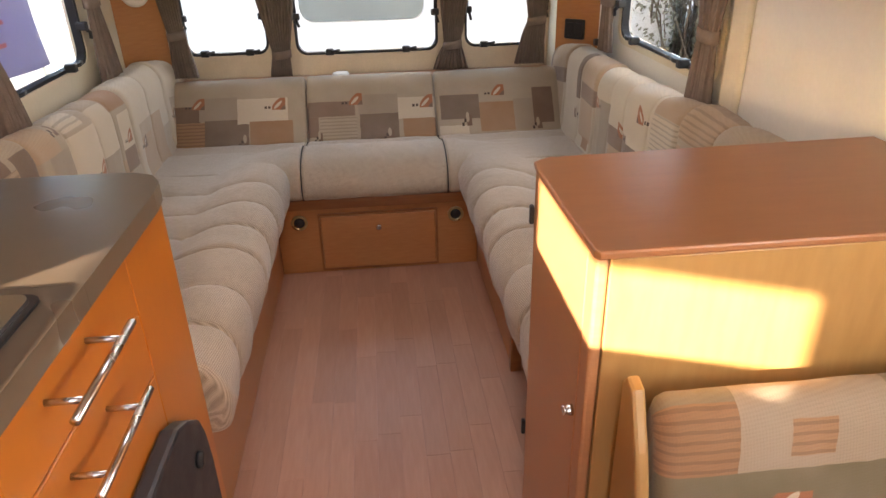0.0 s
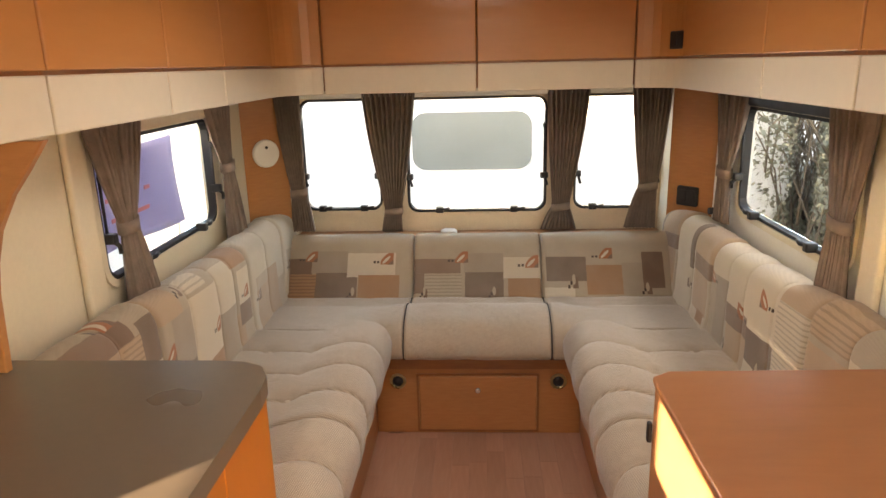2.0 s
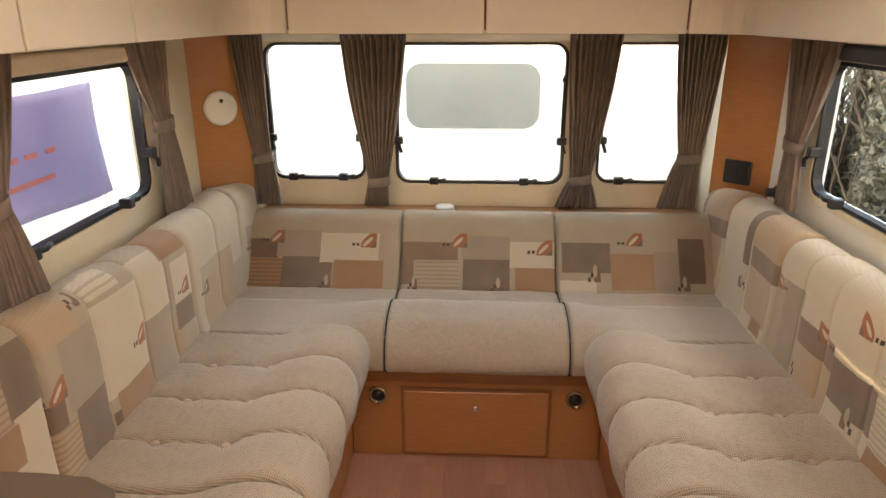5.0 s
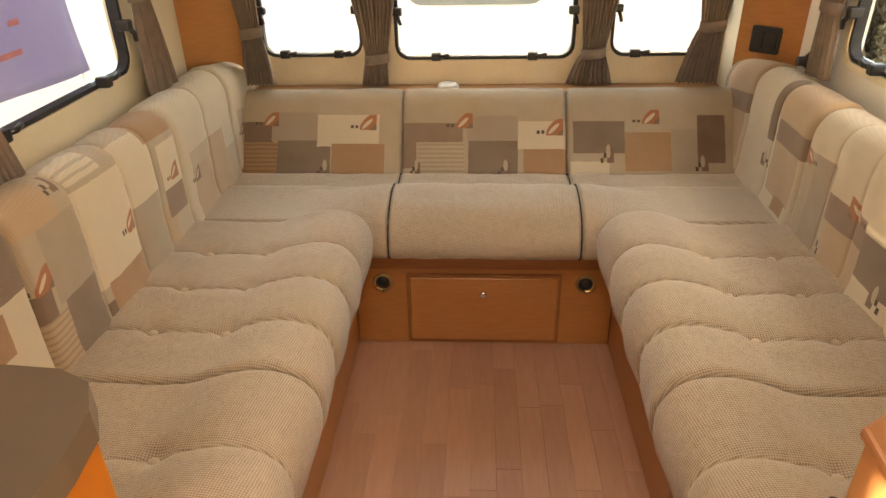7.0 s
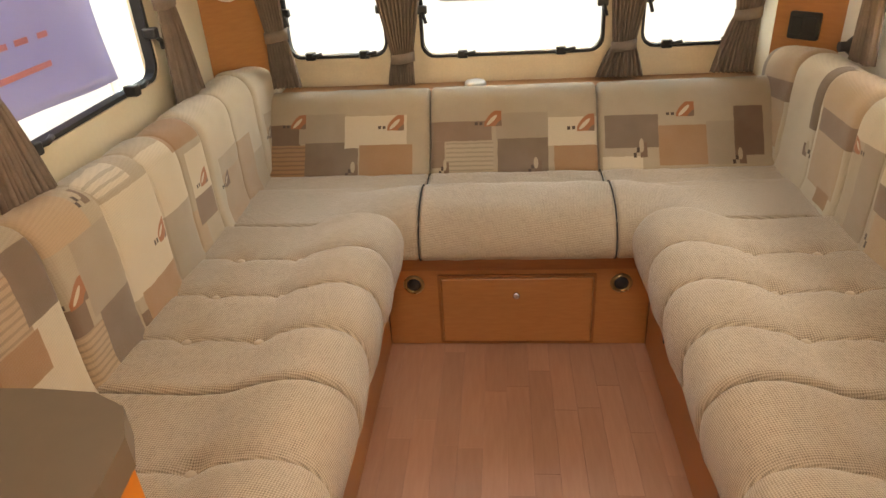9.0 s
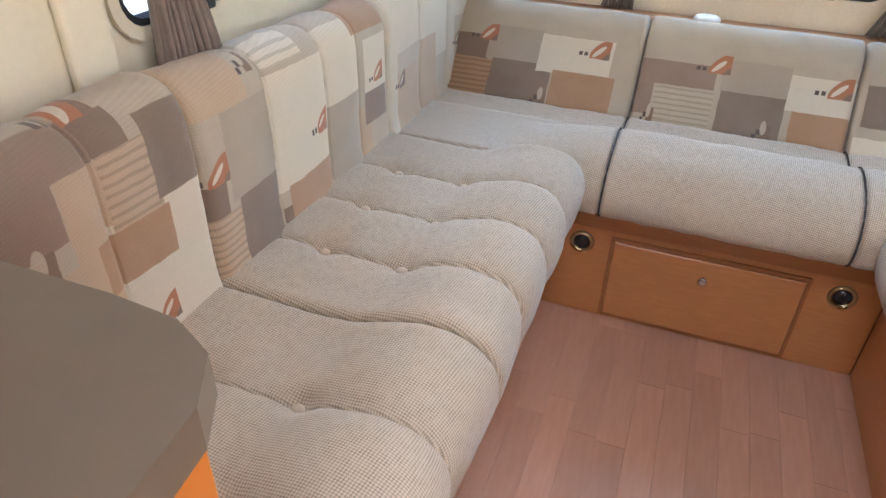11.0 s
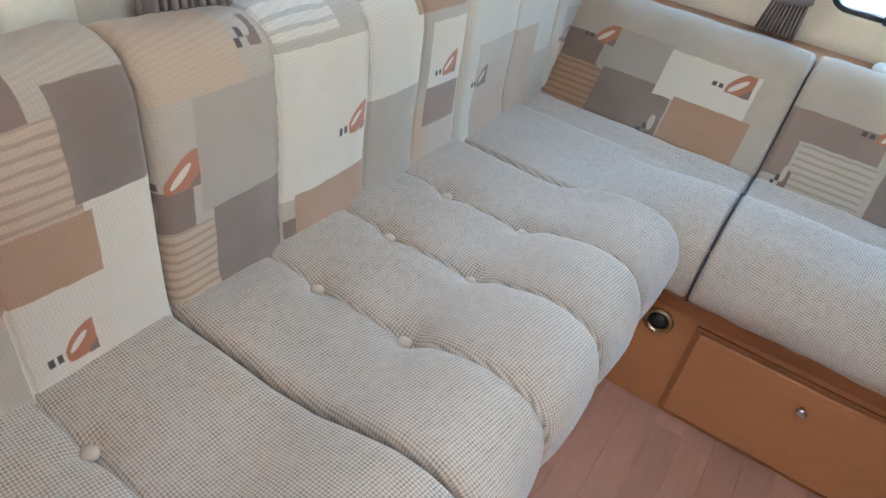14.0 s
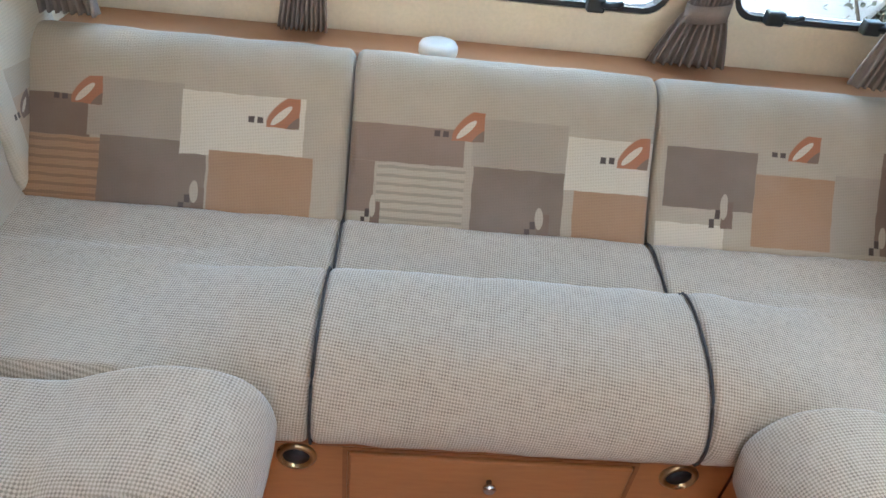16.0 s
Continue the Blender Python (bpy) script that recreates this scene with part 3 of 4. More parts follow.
# ---- curtains ----
def curtain(on, p0, p1, top, tie_p, tie_z, tie_w, foot_p, foot_w, foot, folds=8, lift=0.05):
    """A pleated curtain gathered by a tie-back."""
    rows, cols = 40, folds * 8
    verts, faces = [], []
    for r in range(rows + 1):
        z = top + (foot - top) * r / rows
        if z >= tie_z:
            f = ((top - z) / (top - tie_z)) ** 1.35
            c, w = (p0 + p1) / 2 * (1 - f) + tie_p * f, (p1 - p0) * (1 - f) + tie_w * f
        else:
            f = ((tie_z - z) / (tie_z - foot)) ** 0.7
            c, w = tie_p * (1 - f) + foot_p * f, tie_w * (1 - f) + foot_w * f
        amp = 0.012 + 0.016 * abs(z - tie_z) / (top - tie_z)
        for k in range(cols + 1):
            u = k / cols
            ph = 2 * math.pi * folds * (u + 0.012 * noise.noise(Vector((u * 9, z * 3, p0 * 5))))
            a = amp * (0.75 + 0.5 * noise.noise(Vector((u * 6, z * 2, p1 * 3))))
            pp = c + (u - 0.5) * w + 0.18 * w / folds * math.sin(2 * ph)
            verts.append(on(pp, z, -lift + a * math.sin(ph)))
    for r in range(rows):
        for k in range(cols):
            a = r * (cols + 1) + k
            faces.append((a, a + 1, a + cols + 2, a + cols + 1))
    root = empty("curtain", on((p0 + p1) / 2, foot, -lift))
    sheet = under(obj("cloth", verts, faces, CURTAIN, None, True), root)
    mod = sheet.modifiers.new("thickness", "SOLIDIFY")
    mod.thickness = 0.003
    n, hw = 20, tie_w / 2 + 0.008
    tv, tf = [], []
    for k in range(n):
        a = 2 * math.pi * k / n
        for dz, g in ((-0.018, 0), (0.018, 0), (0.018, 0.004), (-0.018, 0.004)):
            tv.append(on(tie_p + (hw - g) * math.cos(a), tie_z + dz + 0.006 * math.cos(a), -lift + (0.028 - g) * math.sin(a)))
    for k in range(n):
        j = (k + 1) % n
        for s in range(4):
            tf.append((k * 4 + s, k * 4 + (s + 1) % 4, j * 4 + (s + 1) % 4, j * 4 + s))
    under(obj("tie", tv, tf, CURTAIN, None, True), root)
    return tagged(root, "brown pleated curtain gathered by a tie-back", "curtain", "curtains at the lounge windows")


curtain(on_front, -0.925, -0.80, 1.376, -0.835, 0.92, 0.07, -0.825, 0.11, 0.735, lift=0.17)
curtain(on_front, -0.535, -0.285, 1.376, -0.405, 0.80, 0.075, -0.415, 0.10, 0.70, 10)
curtain(on_front, 0.335, 0.53, 1.376, 0.405, 0.815, 0.075, 0.395, 0.17, 0.70, 9)
curtain(on_front, 0.70, 0.868, 1.376, 0.785, 0.93, 0.075, 0.755, 0.14, 0.735, 9, lift=0.17)
curtain(on_left, 2.62, 2.90, 1.38, 2.765, 1.07, 0.065, 2.80, 0.14, 0.80, 9)
curtain(on_left, 3.40, 3.62, 1.38, 3.57, 1.12, 0.075, 3.59, 0.14, 0.82, 8)
curtain(on_right, 3.48, 3.76, 1.38, 3.66, 1.05, 0.085, 3.64, 0.10, 0.85, 9)
curtain(on_right, 2.66, 2.87, 1.38, 2.765, 1.05, 0.085, 2.77, 0.11, 0.815, 9)
lathe_m = Matrix.Translation((HALF, 3.80, 0.86)) @ pose(0, 0, 0, 0, -90, 0)
tagged(lathe("curtain_hook", [(0.03, 0), (0.03, 0.012), (0.015, 0.03), (0.015, 0.05)], lathe_m, CHARCOAL), "dark round tie-back hook on the side wall", "hook")


# ---- lounge bases ----
def base_front():
    ob = empty("front_seat_base", (0, 3.44, 0))
    under(box("panel", (-0.42, 3.452, 0), (0.42, 3.47, 0.325), WOOD, None, 0.002), ob)
    under(box("top_rail", (-0.42, 3.425, 0.300), (0.42, 3.452, 0.345), WOOD_DARK, None, 0.005), ob)
    under(ring("door_rebate", rounded(0.502, 0.262, 0.004), rounded(0.486, 0.246, 0.004), lambda p, q, d: (p, 3.447 + d, 0.140 + q), 0.006, WOOD_DARK), ob)
    door = under(box("door", (-0.240, 3.440, 0.019), (0.240, 3.4515, 0.261), WOOD, None, 0.004), ob)
    m = Matrix.Translation((0, 3.440, 0.207)) @ pose(0, 0, 0, 90, 0, 0)
    under(lathe("knob", [(0.005, 0), (0.005, 0.008), (0.011, 0.012), (0.012, 0.017), (0.008, 0.021)], m, STEEL), ob)
    for sx in (-1, 1):
        m = Matrix.Translation((sx * 0.328, 3.4525, 0.236)) @ pose(0, 0, 0, 90, 0, 0)
        under(lathe("outlet_rim", [(0.034, 0), (0.034, 0.004), (0.030, 0.008), (0.025, 0.008), (0.023, 0.002)], m, BRASS), ob)
        under(lathe("outlet_flap", [(0.0225, 0), (0.0225, 0.003), (0.006, 0.006)], m, BLACK, None, 16), ob)
    return tagged(ob, "cherry wood seat base with drop door and two air outlets", "seat base")


def base_side(sx, y0):
    ob = empty("side_seat_base", (sx * 0.43, 2.7, 0))
    under(box("panel", (sx * 0.421, y0, 0), (sx * 0.439, 3.45, 0.315), WOOD, None, 0.002), ob)
    under(box("post", (sx * 0.412, y0 - 0.018, 0), (sx * 0.450, y0 + 0.012, 0.318), WOOD_DARK, None, 0.004), ob)
    under(box("end_panel", (sx * 0.452, y0 - 0.014, 0), (sx * 1.02, y0 + 0.004, 0.315), WOOD, None, 0.002), ob)
    under(box("slat_top", (sx * 0.421, 2.0 if sx > 0 else y0, 0.317), (sx * 1.03, 3.79, 0.329), WOOD_DARK, None, 0.002), ob)
    if sx > 0:
        under(box("catch", (0.409, 3.20, 0.185), (0.420, 3.215, 0.225), BLACK, None, 0.003), ob)
    return tagged(ob, "cherry wood side seat base on the floor", "seat base")


base_front()
base_side(-1, 2.075)
base_side(1, 2.66)

# ---- seat cushions ----
SIDE_SEAT = [(-0.025, 0.332), (-0.025, 0.50), (0.12, 0.503), (0.17, 0.500), (0.30, 0.495), (0.365, 0.523), (0.455, 0.547), (0.538, 0.530), (0.580, 0.47), (0.578, 0.40), (0.560, 0.34), (0.50, 0.332)]
FRONT_SEAT = [(0.0, 0.352), (0.0, 0.487), (0.14, 0.478), (0.182, 0.466), (0.192, 0.468), (0.204, 0.508), (0.225, 0.524), (0.29, 0.528), (0.40, 0.500), (0.452, 0.43), (0.452, 0.37), (0.42, 0.350), (0.3, 0.352)]


def seat_weight(a, b):
    return 0.35 if b < 0.36 else (1.0 + 0.7 * min(1.0, max(0.0, (a - 0.3) / 0.1)))


def side_seat(sx, y0, y1, seams, buttons):
    ob = empty("seat_cushion", (sx * 0.6, (y0 + y1) / 2, 0.332))
    under(cushion("pad", SIDE_SEAT, y1 - y0, lambda s, a, b: (sx * (0.91 - a), y0 + s, b), CLOTH, [q - y0 for q in seams], 0.018, 0.02,
                  seat_weight, [(q - y0, a, 0.016) for q, a in buttons]), ob)
    for q, a in buttons:
        under(lathe("button", [(0.011, -0.004), (0.012, 0.001), (0.008, 0.005), (0.002, 0.006)], Matrix.Translation((sx * (0.91 - a), q, 0.4790)), CLOTH, None, 12), ob)
    return tagged(ob, "beige dogtooth buttoned seat cushion on the side bench", "cushion", "seat cushions")


for sx in (-1, 1):
    rows = (2.815, 3.0, 3.185)
    side_seat(sx, 2.632, 3.372, rows, [(q, a) for q in rows for a in (0.148, 0.318)])
    rows = (2.24, 2.428)
    side_seat(sx, 2.056, 2.628, rows, [(q, a) for q in rows for a in (0.148, 0.318)])

for x0, x1, kind in ((-0.905, -0.2955, "corner"), (-0.2925, 0.2925, "middle"), (0.2955, 0.905, "corner")):
    ob = empty("seat_cushion", ((x0 + x1) / 2, 3.6, 0.35))

    def fade(x, a):
        inner = abs(x)
        return 0.0 if inner < 0.34 else min(1.0, (inner - 0.34) / 0.22)

    def put(s, a, b, x0=x0):
        x = x0 + s
        k = fade(x, a)
        if a > 0.16 and b > 0.46:
            b -= (b - 0.485) * k
        return (x, 3.825 - a, b)

    under(cushion("pad", FRONT_SEAT, x1 - x0, put, CLOTH, (), 0, 0.013, lump=0.004), ob)
    for xe in ((x0, x1) if kind == "middle" else ()):
        line = soft(FRONT_SEAT)
        pts = [(xe + (0.001 if xe < 0 else -0.001), 3.825 - p.x, p.y) for p in line if p.y > 0.37 or p.x > 0.4]
        start = max(range(len(pts)), key=lambda k: (Vector(pts[k]) - Vector(pts[k - 1])).length)
        under(tube("piping", pts[start:] + pts[:start], 0.0024, PIPING, None, 6), ob)
    tagged(ob, "beige dogtooth seat cushion with dark piping on the front bench", "cushion", "seat cushions")

# ---- back cushions ----
FRONT_PATCHES = [
    [(0, .125, .125, .20, BROWN, "flat"), (0, 0, .145, .125, TAN, "stripe"), (.12, .13, .29, .235, GREY, "flat"), (.143, 0, .335, .132, TAUPE, "flat"), (.287, .11, .51, .225, CREAM, "flat"),
     (.34, 0, .53, .12, TAN, "flat"), (.09, .185, .145, .235, RUST, "leaf"), (.44, .17, .50, .225, RUST, "leaf"), (.29, .005, .31, .035, DARK, "squares")],
    [(.0, .125, .215, .195, WARM_TAUPE, "flat"), (.0, .03, .05, .125, WARM_TAUPE, "flat"), (.055, 0, .22, .122, PALE, "stripe"), (.23, .13, .41, .22, GREY, "flat"), (.235, .005, .41, .13, TAUPE, "flat"), (.41, .10, .58, .20, CREAM, "flat"),
     (.43, 0, .58, .10, TAN, "flat"), (.19, .175, .25, .23, RUST, "leaf"), (.51, .15, .57, .21, RUST, "leaf"), (.03, .005, .045, .035, DARK, "squares"), (.34, .005, .36, .035, DARK, "squares")],
    [(.02, .085, .2, .2, TAUPE, "flat"), (.01, 0, .145, .055, CREAM, "flat"), (.2, .02, .36, .16, TAN, "flat"), (.36, .02, .47, .17, GREY, "flat"), (.45, .05, .545, .22, BROWN, "flat"),
     (.26, .19, .32, .24, RUST, "leaf"), (.115, .05, .135, .085, DARK, "squares"), (.44, .02, .46, .05, DARK, "squares")],
]
FRONT_CLOTH = [patch_cloth("patchwork_cloth_front_%s" % "abc"[k], PALE, p) for k, p in enumerate(FRONT_PATCHES)]
LIGHT_TAN = (0.47, 0.335, 0.215)
LEFT_LONG = patch_cloth("patchwork_cloth_long_a", PALE, [
    (.06, .165, .213, .34, GREY, "flat"), (.0, .0, .078, .15, LIGHT_TAN, "stripe"), (.0, .15, .047, .218, BROWN, "flat"), (.008, .215, .06, .272, RUST, "leaf"),
    (.078, .0, .213, .166, TAUPE, "flat"), (.0, .34, .15, .44, LIGHT_TAN, "flat"), (.215, .372, .345, .44, CREAM, "stripe"), (.15, .38, .17, .402, DARK, "squares"),
    (.213, .10, .42, .36, CREAM, "flat"), (.24, .0, .418, .106, TAN, "flat"), (.216, .01, .24, .06, BROWN, "flat"), (.365, .18, .41, .255, RUST, "leaf"),
    (.422, .0, .575, .228, GREY, "flat"), (.422, .228, .575, .40, CREAM, "flat"), (.575, .0, .625, .165, LIGHT_TAN, "flat"), (.60, .105, .705, .20, WARM_TAUPE, "flat"),
    (.625, .0, .724, .105, PALE, "flat"), (.60, .20, .724, .34, CREAM, "flat"), (.645, .22, .69, .28, RUST, "leaf"), (.55, .36, .724, .46, TAN, "flat")])
LEFT_NEAR = patch_cloth("patchwork_cloth_short_a", PALE, [
    (.20, .05, .325, .155, GREY, "flat"), (.20, .155, .34, .23, LIGHT_TAN, "flat"), (.20, .352, .412, .412, WARM_TAUPE, "flat"), (.225, .272, .335, .353, WARM_TAUPE, "flat"),
    (.337, .13, .42, .353, LIGHT_TAN, "flat"), (.40, .0, .604, .25, CREAM, "flat"), (.414, .23, .51, .356, LIGHT_TAN, "stripe"), (.375, .15, .518, .236, TAN, "flat"),
    (.412, .356, .478, .408, BROWN, "flat"), (.41, .405, .468, .45, RUST, "leaf"), (.503, .248, .604, .385, TAUPE, "flat"), (.45, .038, .49, .10, RUST, "leaf"),
    (.248, .226, .274, .258, DARK, "squares"), (.0, .0, .20, .13, TAN, "stripe"), (.0, .13, .12, .28, TAUPE, "flat"), (.12, .13, .20, .34, CREAM, "flat")])
LEFT_CORNER = patch_cloth("patchwork_cloth_corner_a", CREAM, [
    (.05, .0, .22, .19, LIGHT_TAN, "flat"), (.05, .19, .22, .25, PALE, "flat"), (.06, .14, .10, .20, BROWN, "leaf"), (.22, .0, .33, .24, LIGHT_TAN, "flat"), (.33, .0, .43, .15, PALE, "flat")])
RIGHT_LONG = patch_cloth("patchwork_cloth_long_b", PALE, [
    (.0, .06, .18, .36, CREAM, "stripe"), (.0, .36, .18, .46, LIGHT_TAN, "flat"), (.0, .0, .18, .06, TAN, "flat"), (.18, .20, .365, .46, CREAM, "flat"), (.18, .075, .365, .20, TAUPE, "flat"),
    (.18, .0, .365, .075, CREAM, "flat"), (.235, .04, .255, .075, DARK, "squares"), (.365, .225, .555, .46, CREAM, "flat"), (.365, .145, .555, .228, WARM_TAUPE, "flat"), (.365, .0, .535, .145, LIGHT_TAN, "flat"),
    (.40, .20, .455, .262, RUST, "leaf"), (.535, .03, .555, .07, DARK, "squares"), (.555, .0, .66, .30, GREY, "flat"), (.555, .30, .724, .46, CREAM, "flat"), (.675, .26, .71, .32, RUST, "leaf"), (.24, .30, .29, .36, RUST, "leaf")])
RIGHT_NEAR = patch_cloth("patchwork_cloth_short_b", PALE, [
    (.0, .13, .2, .25, TAUPE, "flat"), (.2, .0, .4, .14, TAN, "stripe"), (.2, .14, .4, .33, CREAM, "flat"), (.4, .16, .6, .30, LIGHT_TAN, "flat"), (.42, .02, .6, .16, GREY, "flat"), (.3, .18, .35, .24, RUST, "leaf"), (.4, .32, .6, .45, LIGHT_TAN, "stripe")])
RIGHT_CORNER = patch_cloth("patchwork_cloth_corner_b", CREAM, [
    (.02, .06, .20, .24, LIGHT_TAN, "flat"), (.0, .24, .20, .31, WARM_TAUPE, "flat"), (.0, .31, .22, .46, LIGHT_TAN, "flat"), (.215, .12, .235, .15, DARK, "squares"), (.22, .22, .26, .42, TAUPE, "flat"), (.04, .02, .12, .07, TAN, "flat")])

FRONT_BACK = [(3.775, 0.452), (3.81, 0.487), (3.865, 0.56), (3.925, 0.655), (3.955, 0.705), (4.01, 0.730), (4.07, 0.69), (4.06, 0.56), (3.93, 0.455)]
SIDE_BACK = [(0.846, 0.46), (0.866, 0.50), (0.868, 0.62), (0.868, 0.76), (0.873, 0.85), (0.93, 0.893), (1.034, 0.865), (1.034, 0.62), (1.03, 0.475)]


def climb(p, q):
    """How far up the cloth of a back cushion a point lies."""
    return (Vector(p) - Vector(q)).length


for k, (x0, x1) in enumerate(((-0.885, -0.294), (-0.290, 0.290), (0.294, 0.885))):
    ob = empty("back_cushion", ((x0 + x1) / 2, 3.93, 0.47))
    under(cushion("pad", FRONT_BACK, x1 - x0, lambda s, a, b: (x0 + s, a, b), FRONT_CLOTH[k], (), 0, 0.018,
                  uv_of=lambda s, p, arc: (s, climb(p, (3.79, 0.47)))), ob)
    tagged(ob, "patchwork print back cushion in beige and rust", "cushion", "back cushions")

def back_top(y):
    """How far the tops of the side backs stand under the tallest one."""
    if y < 2.636:
        return 0.0
    if y < 3.365:
        return -0.012 - 0.030 * (y - 2.636) / 0.73
    return -0.036 if y < 3.80 else -0.03 - 0.04 * (y - 3.80) / 0.27


BACKS = {-1: (LEFT_LONG, LEFT_NEAR, LEFT_CORNER), 1: (RIGHT_LONG, RIGHT_NEAR, RIGHT_CORNER)}
for sx in (-1, 1):
    long_cloth, near_cloth, corner_cloth = BACKS[sx]
    for y0, y1, seams, cloth in ((2.638, 3.362, (2.85, 3.058, 3.212), long_cloth), (2.056, 2.634, (2.23, 2.435), near_cloth), (3.368, 3.80, (3.59,), corner_cloth), (3.803, 4.068, (), corner_cloth)):
        ob = empty("back_cushion", (sx * 0.95, (y0 + y1) / 2, 0.475))

        def put(s, a, b):
            y = y0 + s
            return (sx * a, y, b + back_top(min(max(y, y0 + 0.001), y1 - 0.001)) * max(0.0, min(1.0, (b - 0.5) / 0.25)))

        under(cushion("pad", SIDE_BACK, y1 - y0, put, cloth, [q - y0 for q in seams], 0.014, 0.022,
                      lambda a, b: 0.3 if a > 1.02 else 1.0, uv_of=lambda s, p, arc: (s + (0.026 if y0 < 2.5 else 0.0), climb(p, (0.865, 0.475)))), ob)
        tagged(ob, "patchwork print back cushion in beige and rust", "cushion", "back cushions")

# ledge behind the front backs
tagged(box("sill_front", (-0.90, 4.072, 0.60), (0.90, FRONT - 0.001, 0.690), WOOD_CHEST, None, 0.006), "wooden ledge under the windscreen", kind="structure")

# small white cap on the middle back cushion
tagged(lathe("white_cap", [(0.036, 0), (0.040, 0.004), (0.040, 0.018), (0.036, 0.025), (0.022, 0.028)], Matrix.Translation((-0.135, 4.105, 0.690)), WHITE), "small white round plastic cap on the ledge", "cap")

# clock and switch plate on the corner panels
cm = Matrix.Translation((-0.962, 3.973, 1.115)) @ pose(0, 0, 0, 90, 0, 45)
ck = empty("wall_clock", cm.translation)
under(lathe("case", [(0.060, -0.008), (0.064, 0.002), (0.063, 0.014), (0.056, 0.019), (0.05, 0.016)], cm, WHITE, None, 32), ck)
under(lathe("pivot", [(0.007, 0.016), (0.007, 0.021), (0.003, 0.023)], cm @ Matrix.Translation((0, 0.028, 0)), BLACK, None, 10), ck)
tagged(ck, "round white plastic wall unit on the corner panel", "wall clock")
sm = Matrix.Translation((0.953, 3.983, 0.89)) @ pose(0, 0, 0, 0, 0, -45)
sw = empty("switch_plate", sm.translation)
under(prism("plate", rounded(0.10, 0.088, 0.008), lambda p, q, d: sm @ Vector((p, d - 0.008, q)), 0.014, BLACK, None, 0.003), sw)
for dx in (-0.022, 0.022):
    under(prism("rocker", rounded(0.036, 0.056, 0.004), lambda p, q, d: sm @ Vector((p + dx, d - 0.013, q)), 0.008, RUBBER, None, 0.002), sw)
tagged(sw, "black switch plate on the corner panel", "switch")


# ---- kitchen ----
KF, KEND, KTOP = -0.385, 2.052, 0.95
kit = empty("kitchen_unit", (-0.7, 1.2, 0))
under(box("body", (KF - 0.018, -0.2, 0.0), (-HALF + 0.002, KEND, 0.79), WOOD_DRAWER, None, 0.003), kit)
under(box("end_panel", (KF - 0.019, KEND - 0.016, 0.791), (-HALF + 0.002, KEND, KTOP - 0.037), WOOD_DRAWER, None, 0.002), kit)
under(box("end_stile", (KF - 0.018, 1.835, 0.05), (KF, KEND, KTOP - 0.037), WOOD_DRAWER, None, 0.002), kit)
under(box("top_rail", (KF - 0.018, -0.2, 0.916), (KF, 1.8345, KTOP - 0.037), WOOD_DRAWER, None, 0.002), kit)
for z0, z1 in ((0.800, 0.9125), (0.680, 0.7965), (0.40, 0.6765), (0.06, 0.3965)):
    under(box("drawer", (KF - 0.018, 1.395, z0), (KF + 0.001, 1.832, z1), WOOD_DRAWER, None, 0.003), kit)
    under(box("cupboard_door", (KF - 0.018, 0.90, z0), (KF + 0.001, 1.390, z1), WOOD_DRAWER, None, 0.003), kit)
for z in (0.872, 0.755):
    under(tube("handle", [(KF + 0.05, 1.475, z), (KF + 0.05, 1.685, z)], 0.0062, STEEL, None, 12), kit)
    for y in (1.515, 1.645):
        under(tube("handle_leg", [(KF - 0.001, y, z), (KF + 0.05, y, z)], 0.0045, STEEL), kit)
slab = under(wall_sheet("worktop", (-HALF + 0.001, -0.372), (-0.2, 1.66), [(-0.90, -0.45, 0.81, 1.60)], lambda p, q, d: (p, q, KTOP - d), 0.036, WORKTOP), kit)
del slab["kind"]
outline = [(-HALF + 0.001, 1.6605), (-0.372, 1.6605), (-0.372, 1.99), (-0.378, 2.045), (-0.400, 2.085), (-0.440, 2.105), (-0.50, 2.110), (-HALF + 0.001, 2.110)]
top = under(prism("worktop", outline, lambda p, q, d: (p, q, KTOP - d), 0.036, WORKTOP, None, 0.0), kit)
tagged(kit, "orange cherry kitchen unit with drawers and a dark bronze worktop", "kitchen unit")

snk = empty("sink", (-0.67, 1.20, KTOP))


def on_top(z):
    return lambda p, q, d: (-0.675 + p, 1.205 + q, KTOP + z - d)


under(ring("rubber_edge", rounded(0.53, 0.86, 0.022), rounded(0.512, 0.842, 0.02), on_top(0.004), 0.0035, RUBBER), snk)
under(ring("steel_rim", rounded(0.511, 0.841, 0.02), rounded(0.468, 0.798, 0.035), on_top(0.010), 0.009, STEEL), snk)
under(ring("inner_lip", rounded(0.467, 0.797, 0.035), rounded(0.452, 0.782, 0.03), on_top(0.006), 0.006, RUBBER), snk)
under(prism("lid", rounded(0.4515, 0.7815, 0.03), on_top(0.001), 0.008, SMOKED, None, 0.0), snk)
for q in (-0.17, 0.17):
    m = Matrix.Translation((-0.675, 1.205 + q, KTOP + 0.001))
    under(lathe("burner_ring", [(0.085, 0), (0.085, 0.004), (0.078, 0.006), (0.070, 0.004), (0.070, 0)], m, STEEL), snk)
    for k in range(4):
        c, d = math.cos(k * math.pi / 2 + 0.78), math.sin(k * math.pi / 2 + 0.78)
        under(tube("pan_support", [(-0.675 + 0.03 * c, 1.205 + q + 0.03 * d, KTOP + 0.012), (-0.675 + 0.11 * c, 1.205 + q + 0.11 * d, KTOP + 0.012), (-0.675 + 0.115 * c, 1.205 + q + 0.115 * d, KTOP + 0.001)], 0.004, BLACK), snk)
tagged(snk, "dark inset hob with bright steel rim in the worktop", "hob")

